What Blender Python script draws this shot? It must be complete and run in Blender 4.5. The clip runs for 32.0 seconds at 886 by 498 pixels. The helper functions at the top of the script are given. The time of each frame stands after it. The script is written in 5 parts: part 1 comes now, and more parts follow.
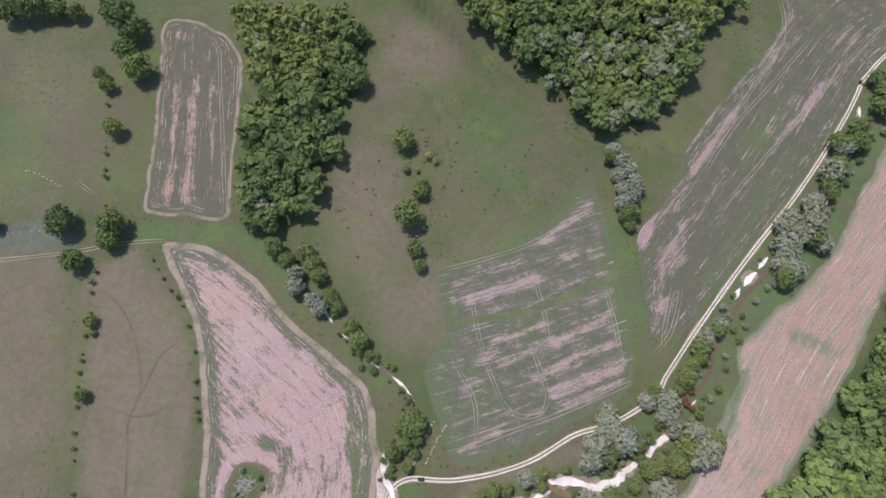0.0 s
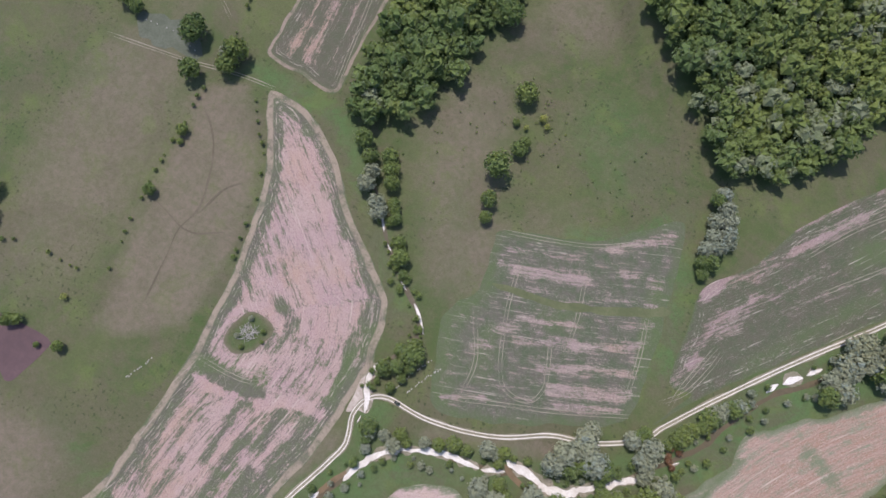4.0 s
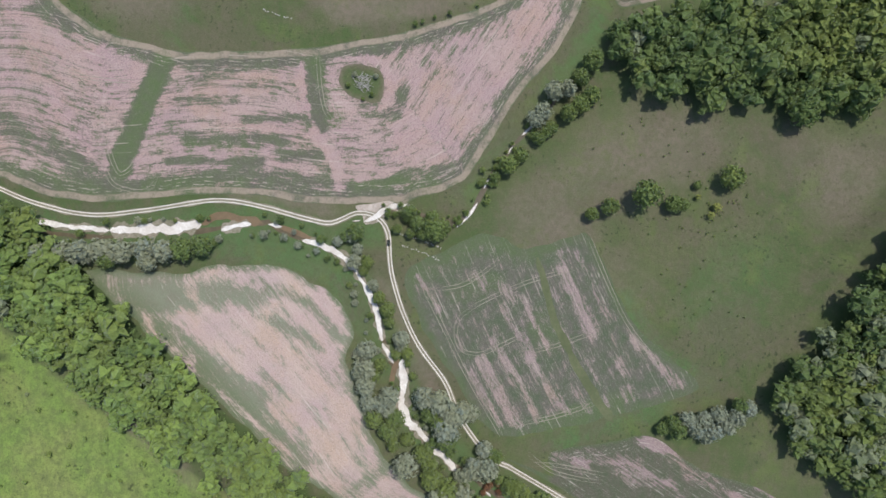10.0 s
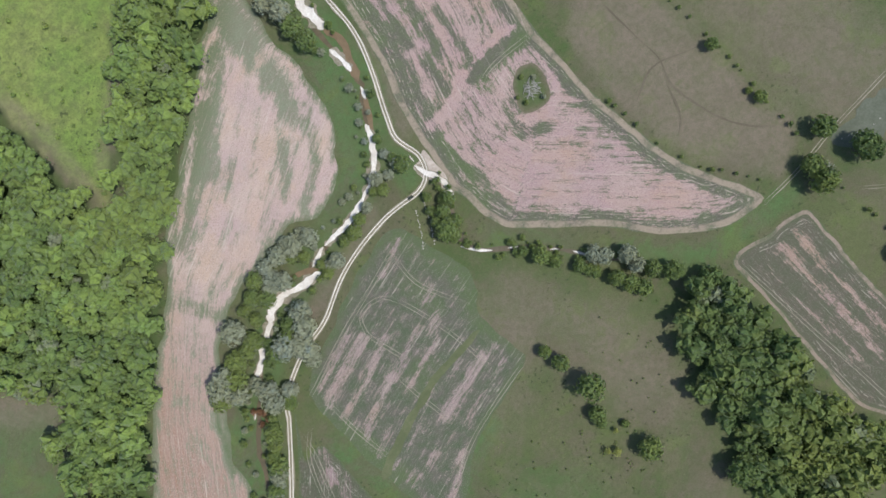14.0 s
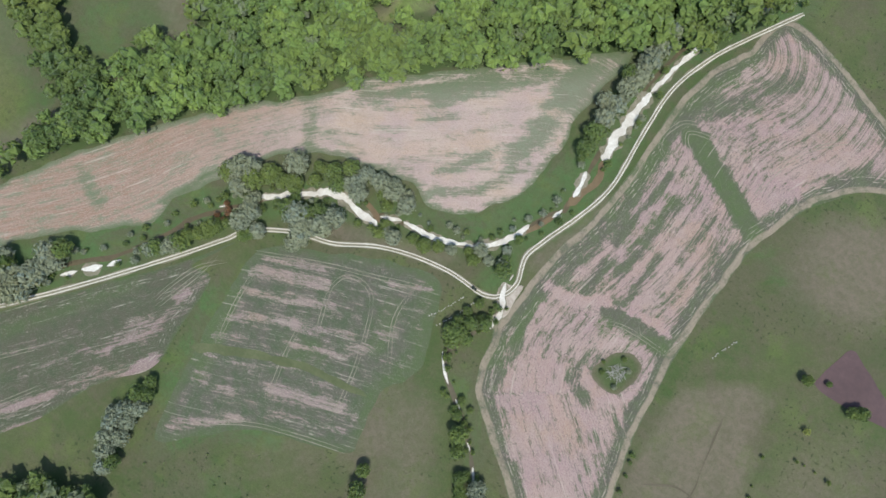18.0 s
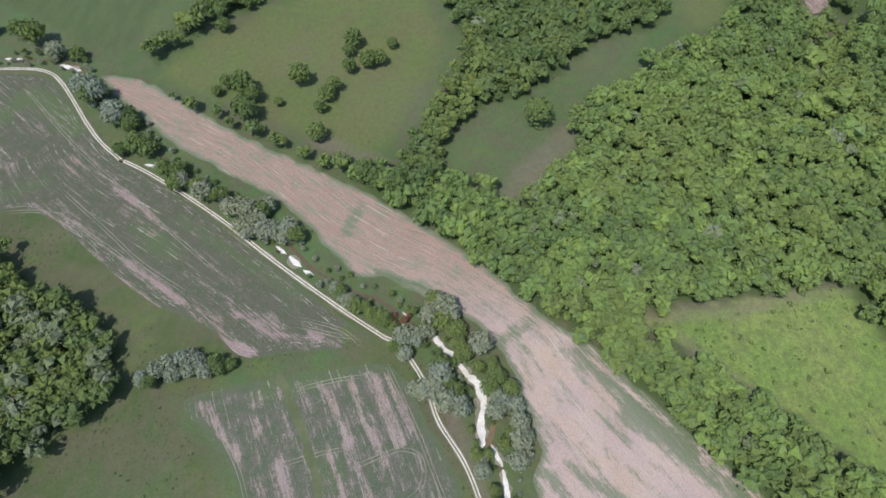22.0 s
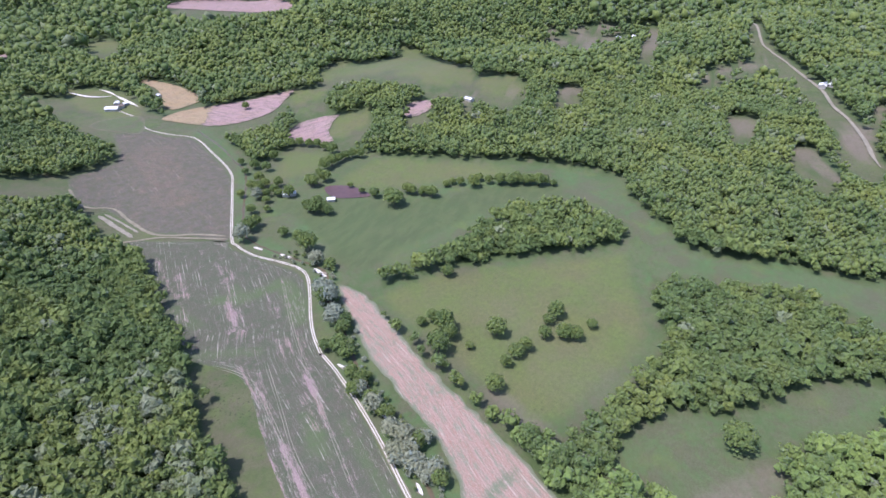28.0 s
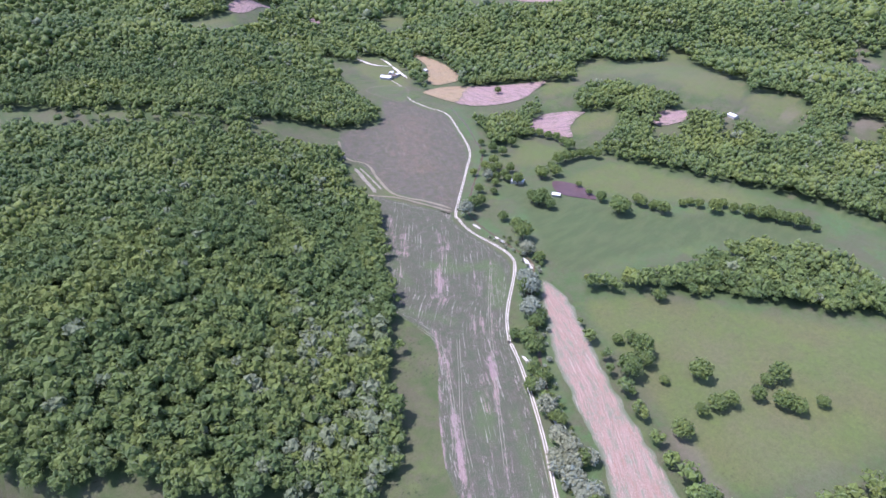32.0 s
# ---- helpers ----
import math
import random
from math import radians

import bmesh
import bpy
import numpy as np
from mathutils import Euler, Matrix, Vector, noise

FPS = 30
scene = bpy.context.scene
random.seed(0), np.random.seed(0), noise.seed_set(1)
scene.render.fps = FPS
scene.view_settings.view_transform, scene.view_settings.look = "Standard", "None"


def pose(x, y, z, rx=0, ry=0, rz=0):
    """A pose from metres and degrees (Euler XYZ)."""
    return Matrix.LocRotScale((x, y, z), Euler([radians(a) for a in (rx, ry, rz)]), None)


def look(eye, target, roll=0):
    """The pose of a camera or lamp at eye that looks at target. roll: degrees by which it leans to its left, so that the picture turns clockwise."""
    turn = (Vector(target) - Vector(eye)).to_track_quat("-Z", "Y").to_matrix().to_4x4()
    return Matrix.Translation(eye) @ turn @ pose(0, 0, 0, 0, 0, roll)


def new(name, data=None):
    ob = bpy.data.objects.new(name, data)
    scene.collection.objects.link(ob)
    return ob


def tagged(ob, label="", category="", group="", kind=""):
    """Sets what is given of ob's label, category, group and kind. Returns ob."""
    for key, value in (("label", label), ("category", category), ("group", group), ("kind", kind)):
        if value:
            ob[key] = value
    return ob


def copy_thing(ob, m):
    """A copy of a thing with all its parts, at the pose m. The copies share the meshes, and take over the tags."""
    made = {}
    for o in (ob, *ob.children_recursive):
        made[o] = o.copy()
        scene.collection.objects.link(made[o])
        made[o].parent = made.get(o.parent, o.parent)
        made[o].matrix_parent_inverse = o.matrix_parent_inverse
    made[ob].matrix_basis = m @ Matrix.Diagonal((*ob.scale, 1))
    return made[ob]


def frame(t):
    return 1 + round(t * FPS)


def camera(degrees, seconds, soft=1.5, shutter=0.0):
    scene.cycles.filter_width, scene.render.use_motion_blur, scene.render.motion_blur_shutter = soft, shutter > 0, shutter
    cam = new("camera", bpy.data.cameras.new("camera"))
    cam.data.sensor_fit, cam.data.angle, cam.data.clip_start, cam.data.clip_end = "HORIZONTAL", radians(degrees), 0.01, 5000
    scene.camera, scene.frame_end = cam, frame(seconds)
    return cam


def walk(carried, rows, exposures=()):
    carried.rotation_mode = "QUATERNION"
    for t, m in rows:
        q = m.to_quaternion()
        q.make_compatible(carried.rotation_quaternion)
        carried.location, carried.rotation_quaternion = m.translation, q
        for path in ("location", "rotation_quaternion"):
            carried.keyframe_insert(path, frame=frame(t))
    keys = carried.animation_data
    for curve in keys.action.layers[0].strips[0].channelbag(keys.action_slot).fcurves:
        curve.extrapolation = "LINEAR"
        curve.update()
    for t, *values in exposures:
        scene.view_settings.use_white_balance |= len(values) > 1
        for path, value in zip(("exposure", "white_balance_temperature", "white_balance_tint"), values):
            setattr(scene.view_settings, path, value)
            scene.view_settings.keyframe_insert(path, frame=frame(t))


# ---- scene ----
cam = camera(76.83, 32.0, soft=1.6)
PATH = [
    (0.0, pose(3.98, 2.95, 291.74, 16.570, -0.301, 2.109)),
    (0.5, pose(3.98, 2.93, 291.81, 14.729, -0.280, 5.136)),
    (1.0, pose(4.02, 3.04, 291.92, 13.820, -0.201, 8.589)),
    (1.5, pose(4.31, 3.33, 291.87, 13.719, -0.098, 12.942)),
    (2.0, pose(4.31, 3.51, 291.69, 13.855, -0.095, 16.108)),
    (2.5, pose(4.40, 3.57, 291.54, 14.059, -0.067, 18.891)),
    (4.5, pose(3.86, 3.35, 292.36, 8.850, -0.067, 32.626)),
    (5.0, pose(3.75, 3.36, 292.62, 6.365, -0.058, 36.974)),
    (5.5, pose(3.95, 3.35, 292.61, 3.871, -0.029, 41.455)),
    (6.0, pose(4.00, 3.27, 292.65, 1.664, 0.048, 45.894)),
    (6.5, pose(3.87, 3.20, 292.61, -0.378, 0.020, 49.929)),
    (7.0, pose(3.58, 3.02, 292.45, -0.359, 0.054, 54.460)),
    (7.5, pose(3.05, 2.84, 292.68, -0.304, 0.094, 59.388)),
    (8.0, pose(2.39, 2.56, 292.87, -0.239, 0.082, 64.576)),
    (8.5, pose(1.57, 2.22, 292.83, -0.155, 0.135, 70.381)),
    (9.0, pose(0.93, 1.88, 292.62, -0.193, 0.178, 75.679)),
    (9.5, pose(0.55, 1.57, 292.29, -0.177, 0.120, 80.486)),
    (10.0, pose(0.30, 1.40, 292.44, -0.266, 0.077, 85.096)),
    (10.5, pose(0.12, 1.25, 292.66, -0.328, 0.021, 89.715)),
    (11.0, pose(-0.17, 1.30, 293.07, -0.490, -0.076, 95.156)),
    (11.5, pose(-0.54, 1.22, 293.29, -0.518, -0.150, 102.060)),
    (12.0, pose(-0.92, 1.06, 293.33, -0.735, -0.281, 109.573)),
    (12.5, pose(-1.67, 0.77, 293.11, -0.841, -0.274, 117.457)),
    (13.0, pose(-2.47, 0.48, 292.78, -0.960, -0.214, 125.218)),
    (13.5, pose(-3.32, 0.33, 292.83, -1.085, -0.157, 133.127)),
    (14.0, pose(-3.93, 0.34, 293.22, -1.009, -0.028, 142.118)),
    (14.5, pose(-4.29, 0.32, 293.89, -0.944, 0.059, 151.398)),
    (16.5, pose(-3.66, 0.49, 293.65, 0.831, 0.107, -169.941)),
    (17.0, pose(-3.55, 0.39, 293.32, 2.998, 0.054, -161.946)),
    (17.5, pose(-3.46, -0.13, 293.30, 5.520, 0.106, -153.517)),
    (18.0, pose(-3.23, -0.79, 293.44, 8.166, 0.122, -145.134)),
    (18.5, pose(-2.82, -1.73, 292.96, 10.798, 0.146, -136.659)),
    (19.0, pose(-2.38, -2.30, 292.69, 13.408, 0.081, -128.119)),
    (19.5, pose(-1.69, -2.37, 292.35, 15.939, -0.102, -119.876)),
    (20.0, pose(-1.15, -2.29, 292.26, 18.613, -0.235, -112.210)),
    (20.5, pose(-0.81, -2.32, 291.97, 21.416, -0.351, -105.100)),
    (21.0, pose(-0.66, -2.53, 291.56, 24.401, -0.394, -99.604)),
    (21.5, pose(-0.50, -2.50, 291.05, 27.666, -0.353, -95.335)),
    (22.0, pose(-0.84, -2.53, 290.84, 31.059, -0.293, -91.796)),
    (22.5, pose(-0.83, -2.63, 290.17, 34.562, -0.251, -90.772)),
    (23.0, pose(-0.87, -2.55, 289.72, 37.912, -0.156, -90.295)),
    (23.5, pose(-0.82, -2.65, 289.18, 40.879, -0.064, -90.111)),
    (24.0, pose(-0.77, -2.79, 288.83, 43.542, 0.002, -89.831)),
    (24.5, pose(-0.62, -2.92, 288.61, 46.147, 0.105, -88.421)),
    (25.0, pose(-0.74, -3.19, 288.24, 48.750, 0.195, -86.189)),
    (25.5, pose(-0.76, -3.03, 287.61, 51.268, 0.260, -83.314)),
    (27.5, pose(-1.54, -2.87, 286.14, 58.276, 0.164, -70.903)),
    (28.0, pose(-1.54, -2.67, 286.02, 58.103, 0.214, -66.989)),
    (28.5, pose(-1.66, -2.44, 286.50, 57.934, 0.152, -62.960)),
    (29.0, pose(-1.47, -2.28, 286.58, 57.815, 0.100, -59.155)),
    (29.5, pose(-1.21, -2.03, 286.44, 57.729, 0.087, -55.254)),
    (30.0, pose(-1.07, -1.62, 286.50, 57.660, 0.104, -51.239)),
    (30.5, pose(-0.56, -1.34, 286.35, 57.609, 0.097, -47.691)),
    (31.0, pose(-0.21, -1.42, 286.25, 57.621, 0.061, -44.645)),
    (31.5, pose(0.01, -1.46, 286.36, 57.670, 0.048, -42.629)),
    (32.0, pose(0.06, -1.85, 286.35, 57.545, -0.042, -41.517)),
]
walk(cam, PATH, [(0.0, 0.14, 6450, 22), (2.5, 0.09, 6450, 21), (6.0, 0.05, 6480, 14), (8.0, 0.0, 6480, 12), (11.0, 0.0, 6480, 9), (14.0, 0.02, 6480, 8),
               (18.0, 0.0, 6450, 2), (20.0, 0.02, 6430, 2), (22.0, 0.04, 6300, 8), (23.0, 0.12, 6250, 11), (25.0, 0.34, 6000, 18), (28.0, 0.56, 5820, 25), (32.0, 0.72, 5680, 30)])

# ---- light ----
SUN_UP, SUN_FROM = 64.0, (-0.72, 0.69)
world = bpy.data.worlds.new("sky")
scene.world = world
world.use_nodes = True
sky = world.node_tree.nodes.new("ShaderNodeTexSky")
sky.sky_type, sky.sun_disc = "NISHITA", False
sky.sun_elevation, sky.sun_rotation = radians(SUN_UP), math.atan2(SUN_FROM[0], SUN_FROM[1])
world.node_tree.links.new(sky.outputs[0], world.node_tree.nodes["Background"].inputs[0])
world.node_tree.nodes["Background"].inputs[1].default_value = 0.15
sun = new("sun", bpy.data.lights.new("sun", "SUN"))
sun.data.energy, sun.data.angle, sun.data.color = 3.4, radians(0.53), (1.0, 0.96, 0.9)
reach = math.cos(radians(SUN_UP))
sun.matrix_world = look((0, 0, 600), (-SUN_FROM[0] * reach, -SUN_FROM[1] * reach, 600 - math.sin(radians(SUN_UP))))

# ---- plan ----
CRESCENT = [(-73, -255), (-54, -223), (-44, -203), (-38, -174), (-38, -145), (-37, -113), (-34, -88), (-28, -66), (-25, -29), (-24, -16), (-26, -10), (-33, 14), (-52, 30), (-74, 47), (-98, 70), (-122, 85), (-144, 88), (-150, 84), (-136, 60), (-125, 39), (-117, 8), (-112, -17), (-110, -44), (-109, -71), (-111, -103), (-113, -126), (-117, -140), (-127, -164), (-143, -186), (-128, -168), (-147, -190), (-179, -210)]
CRESCENT_ROWS = [(-54, -222), (-39, -187), (-36, -158), (-37, -128), (-35, -100), (-28, -73), (-24, -49), (-24, -16), (-38, 20), (-33, 14), (-74, 47), (-122, 85), (-147, 91)]
STRIP_LINE = [(-55, -163), (-59, -164), (-69, -157), (-80, -152), (-98, -143), (-111, -135)]
BANDED = [(1, 69), (2, 78), (30, 89), (50, 98), (66, 113), (84, 128), (90, 117), (95, 90), (100, 54), (102, 30), (98, 16), (70, 1), (41, -13), (22, -20), (10, -17), (3, 1), (-3, 17), (-2, 31), (5, 44)]
BANDED_ROWS = [(-3, 12), (36, 25), (64, 35), (107, 53)]
LONG = [(125, 48), (114, 25), (134, 54), (164, 90), (199, 132), (233, 177), (253, 206), (278, 233), (316, 263), (333, 285), (337, 323), (343, 368), (351, 382), (329, 434), (310, 472), (282, 411), (256, 380), (238, 344), (213, 301), (206, 284), (210, 256), (202, 233), (194, 222), (160, 182), (140, 153), (127, 124), (109, 101), (110, 81), (113, 48)]
LONG_ROWS = [(123, 34), (139, 54), (203, 133), (250, 204), (273, 228), (296, 248), (499, 485)]
UPPER = [(356, 381), (442, 453), (481, 492), (524, 561), (556, 621), (551, 661), (555, 714), (533, 735), (523, 741), (479, 678), (444, 652), (396, 654), (377, 639), (348, 584), (350, 544), (338, 494), (334, 469), (345, 428)]
CREEKSIDE = [(331, 236), (328, 212), (303, 174), (276, 136), (254, 100), (236, 69), (225, 49), (209, 26), (186, -6), (162, -33), (140, -54), (123, -71), (122, -74), (106, -94), (81, -114), (47, -144), (2, -184), (-4, -182), (0, -160), (3, -134), (0, -118), (3, -89), (13, -69), (30, -52), (44, -50), (56, -54), (78, -50), (98, -43), (113, -35), (132, -17), (144, 5), (160, 31), (147, 0), (156, 23), (158, 43), (174, 58), (194, 75), (216, 99), (238, 133), (261, 170), (288, 198), (306, 220), (331, 239)]
CREEKSIDE_ROWS = [(331, 239), (263, 127), (194, 46), (158, -9), (117, -55), (96, -69), (58, -96), (5, -132)]
SMALL = [(-175, 227), (-156, 231), (-140, 224), (-129, 214), (-122, 199), (-120, 168), (-119, 132), (-117, 103), (-140, 103), (-162, 104), (-166, 115), (-167, 145), (-171, 185)]
SMALL_ROWS = [(-156, 230), (-149, 167), (-142, 104)]
ROAD = [(-69, -261), (-50, -228), (-40, -208), (-32, -181), (-32, -151), (-34, -116), (-29, -93), (-21, -71), (-17, -56), (-21, -43), (-18, -32), (-9, -27), (-2, -27), (12, -27), (32, -23), (51, -16), (71, -4), (87, 1), (101, 8), (108, 13), (115, 19), (118, 25), (139, 54), (168, 91), (203, 133), (235, 178), (250, 204), (248, 202), (273, 228), (324, 266), (338, 284), (341, 307), (341, 340), (349, 367), (360, 383), (442, 453), (486, 494), (528, 562), (560, 622), (558, 668), (563, 718), (590, 761), (610, 836)]
CREEK = [(-63, -268), (-47, -245), (-36, -229), (-25, -205), (-20, -175), (-21, -149), (-19, -130), (-20, -108), (-20, -89), (-19, -88), (-10, -72), (-2, -56), (10, -46), (25, -39), (42, -35), (57, -32), (66, -26), (80, -27), (92, -24), (104, -15), (116, -2), (127, 11), (139, 26), (147, 42), (160, 65), (178, 84), (196, 107), (214, 126), (230, 150), (245, 169), (269, 192), (288, 212), (300, 228), (318, 243), (338, 256), (348, 273), (351, 302), (360, 355), (383, 388), (486, 470), (516, 514), (548, 565), (585, 640)]
BROOK = [(-84, 82), (-77, 71), (-64, 59), (-50, 43), (-37, 31), (-28, 25), (-16, 17), (-11, 8), (-11, 8), (-15, -4), (-21, -18), (-21, -31)]
POND = [(-221, -91), (-218, -88), (-202, -86), (-177, -85), (-175, -91), (-182, -112), (-191, -109), (-210, -99)]
POND_FAR = [(494, 360), (508, 334), (497, 301), (487, 307), (475, 336)]
COPSE_A = [(344, 214), (367, 218), (402, 200), (440, 174), (481, 168), (536, 145), (554, 117), (566, 82), (547, 31), (524, 20), (486, 21), (466, 48), (438, 98), (409, 140), (386, 174), (361, 186), (345, 200)]
COPSE_B = [(237, 19), (252, 16), (291, -2), (310, -14), (349, -29), (377, -30), (417, -13), (438, -10), (452, -34), (464, -113), (449, -157), (427, -177), (411, -202), (368, -186), (354, -135), (337, -110), (318, -99), (300, -72), (293, -39), (264, -16), (233, -9), (234, -29), (219, 7)]
REGROWTH = [(128, -111), (131, -144), (135, -183), (141, -241), (114, -248), (80, -261), (38, -237), (20, -256), (-3, -274), (1, -260), (33, -222), (68, -189), (111, -139)]
PASTURE_A = [(338, 245), (351, 275), (385, 322), (418, 384), (446, 412), (496, 425), (518, 475), (558, 474), (583, 448), (603, 362), (610, 296), (625, 218), (640, 152), (645, 98), (634, 36), (585, 27), (529, -15), (417, -13), (377, -30), (349, -29), (310, -14), (291, -2), (257, 13), (242, 19), (245, 39), (254, 71), (273, 107), (300, 157), (323, 201)]
PASTURE_B = [(532, -15), (500, -35), (492, -68), (498, -123), (492, -171), (504, -220), (468, -220), (433, -237), (420, -250), (396, -255), (377, -244), (358, -214), (345, -184), (316, -156), (301, -121), (284, -104), (253, -103), (243, -89), (228, -65), (210, -59), (204, -51), (214, -47), (227, -44), (235, -29), (234, -9), (264, -16), (293, -39), (300, -72), (318, -99), (337, -110), (354, -135), (368, -186), (411, -202), (427, -177), (449, -157), (464, -113), (452, -34), (438, -10), (415, -13)]
WOOD_WEST = [(-150, 247), (-141, 235), (-129, 223), (-120, 207), (-113, 184), (-113, 154), (-115, 133), (-110, 109), (-95, 94), (-86, 100), (-78, 110), (-70, 119), (-65, 131), (-55, 142), (-60, 152), (-60, 174), (-52, 190), (-48, 218), (-53, 236), (-68, 248)]
WOOD_HILL = [(9, 239), (10, 229), (20, 220), (40, 211), (54, 195), (71, 182), (84, 165), (95, 158), (111, 172), (138, 186), (145, 202), (156, 220), (169, 243), (178, 248), (197, 283), (212, 295), (227, 318), (242, 354), (275, 403), (300, 443), (312, 480), (311, 517), (337, 562), (359, 607), (378, 645), (378, 641), (310, 668), (269, 693), (146, 806), (36, 895), (-57, 291), (-26, 260), (2, 252)]
WOOD_HEAD = [(273, 700), (389, 657), (448, 653), (522, 729), (531, 810), (555, 881)]
FENCE_A = [(-198, 173), (-192, 137), (-186, 106)]
FENCE_B = [(-183, 70), (-182, 52), (-181, 28), (-177, -6), (-171, -41)]
FENCE_C = [(-154, 76), (-137, 57), (-131, 46), (-123, 29), (-116, -3)]
ISLE = [(-98, -42), (-100, -34), (-95, -25), (-87, -22), (-80, -25), (-78, -33), (-83, -42), (-91, -45)]
ROCKS_A = [(-8, -21), (-5, -12), (1, 0)]
ROCKS_B = [(-2, -20), (2, -11), (7, -2)]
FORD = [(-25, -43), (-25, -32), (-25, -26), (-23, -16), (-20, -19), (-21, -26), (-16, -31), (-15, -38), (-20, -40)]
DRY_PASTURE = [(-184, 54), (-186, 71), (-166, 87), (-153, 76), (-130, 44), (-119, 13), (-115, -30), (-124, -52), (-157, -72), (-167, -42), (-174, -32), (-177, 3), (-180, 31)]
SWALE_A = [(-178, 61), (-165, 50), (-155, 34), (-148, 11), (-151, -5), (-149, -17), (-145, -45)]
SWALE_B = [(-172, 3), (-161, 0), (-151, -3), (-141, -2), (-128, 6)]
SWALE_C = [(-146, 9), (-142, 25), (-135, 33)]
LOOP_F = [(-96, -51), (-81, -51), (-65, -44)]
LOOP_H = [(-147, 218), (-139, 212), (-134, 187), (-127, 150), (-119, 105)]
LOOP_I = [(227, 237), (196, 201), (169, 170), (149, 140)]
LOOP_J = [(315, 287), (262, 237), (214, 184), (163, 126)]
ROCKS_C = [(-131, -82), (-128, -75), (-125, -68)]
LANE_UPPER = [(344, 541), (338, 510), (330, 477)]
BARN_SPOTS = [(460, 386), (467, 334)]
VEHICLE_SPOT = [(-6, -27), (-2, -27)]
LANE_GRASS = [(10, 50), (44, 56), (78, 70), (100, 82)]
POOL_A = [(-22, -124), (-25, -117), (-25, -110), (-22, -101), (-20, -92)]
POOL_B = [(-18, -84), (-13, -74), (-8, -64)]
POOL_C = [(72, -33), (65, -31), (57, -27)]
HOLLOW = [(-242, 88), (-231, 96), (-219, 99), (-197, 91), (-198, 83), (-217, 81), (-229, 80)]
TRACK_A = [(-252, 72), (-225, 76), (-200, 80), (-173, 86), (-148, 89)]
TRACK_B = [(-206, 122), (-200, 118), (-194, 114)]
ROCKS_D = [(-235, 127), (-225, 124), (-214, 118)]
ROCKS_E = [(-236, 90), (-220, 91), (-201, 87)]
RUST_SPOTS = [(122, 13), (126, 15), (126, 19), (127, 13), (130, 19), (124, 19), (130, 11)]
OPEN_Q = [(504, 469), (562, 473), (598, 442), (589, 402), (544, 377), (503, 394), (490, 419)]
OPEN_Z = [(274, 701), (322, 689), (369, 668), (389, 657), (365, 647), (312, 671), (266, 686)]
LOOP_K = [(118, 36), (119, 47), (122, 59), (127, 76)]
LOOP_L = [(112, 36), (122, 47), (128, 63), (131, 77)]
LOOP_N = [(208, 270), (209, 245), (202, 225), (174, 184), (144, 151)]
FAR_TAN = [(754, 946), (762, 904), (749, 836), (716, 758), (693, 740), (645, 750), (672, 803), (720, 862)]
HEADLAND = [(541, 809), (569, 812), (600, 770), (546, 710), (535, 749), (532, 792)]
STRIP_TAN = [(603, 730), (643, 731), (681, 701), (629, 665), (606, 654), (601, 700)]
STRIP_PINK = [(681, 701), (721, 658), (769, 603), (733, 592), (684, 584), (625, 612), (604, 651), (629, 665)]
STRIP_GREEN = [(736, 590), (769, 603), (786, 537), (744, 527), (711, 559)]
PINK_B = [(605, 501), (647, 514), (680, 501), (702, 468), (680, 466), (644, 451), (621, 429), (606, 438)]
GREEN_B = [(702, 468), (736, 427), (694, 414), (648, 418), (621, 428), (645, 450), (680, 466)]
PINK_C = [(737, 382), (772, 378), (789, 347), (755, 342), (722, 360)]
YARD = [(788, 305), (823, 313), (838, 298), (814, 293)]
MEADOW_V = [(1093, 570), (1091, 525), (971, 405), (943, 339), (873, 315), (841, 375), (866, 411), (885, 466), (880, 520), (819, 575), (861, 612), (944, 619), (928, 560), (996, 535), (1041, 527)]
SLIVER_A = [(1300, 385), (1370, 299), (1463, 157), (1484, 82), (1507, 81), (1463, 211), (1370, 326)]
SLIVER_B = [(1266, 337), (1340, 251), (1390, 177), (1409, 187), (1355, 281)]
SLIVER_C = [(1245, 270), (1204, 189), (1320, 184), (1353, 117), (1399, 110), (1411, 161), (1344, 213)]
SLIVER_D = [(1153, 87), (1162, 55), (1322, 63), (1509, 74), (1494, 96), (1336, 86)]
TAN_E = [(1052, -8), (1108, -74), (1150, -128), (1185, -136), (1166, -110), (1094, -29)]
RIDGE_A = [(900, -71), (896, -109), (855, -115), (833, -103), (834, -83)]
RIDGE_B = [(850, -209), (885, -221), (887, -251), (795, -239), (791, -217)]
RIDGE_C = [(794, -143), (803, -173), (739, -190), (705, -199), (713, -180), (750, -163)]
RIDGE_D = [(991, -266), (959, -276), (888, -265), (914, -258)]
FAR_ROAD = [(1573, -119), (1293, -125), (1230, -140), (1178, -167), (1100, -192), (1034, -207), (959, -213), (912, -225), (843, -235), (794, -237), (765, -241)]
WEST_MEADOW = [(889, 1246), (926, 1307), (990, 1317), (981, 1268), (936, 1207), (883, 1199)]
TOP_PINK = [(1224, 1365), (1378, 1426), (1480, 1322), (1389, 1042), (1333, 1040), (1281, 1132)]
MID_A = [(863, 260), (902, 259), (876, 236), (838, 238)]
MID_B = [(902, 191), (936, 176), (948, 145), (920, 144), (891, 179)]
FARM_YARD = [(655, 1022), (692, 968), (676, 879), (640, 801), (599, 787), (578, 817), (595, 909)]
FARM_LANE_A = [(647, 994), (644, 965), (643, 942), (650, 917), (666, 902)]
FARM_LANE_B = [(666, 902), (678, 937), (680, 960)]
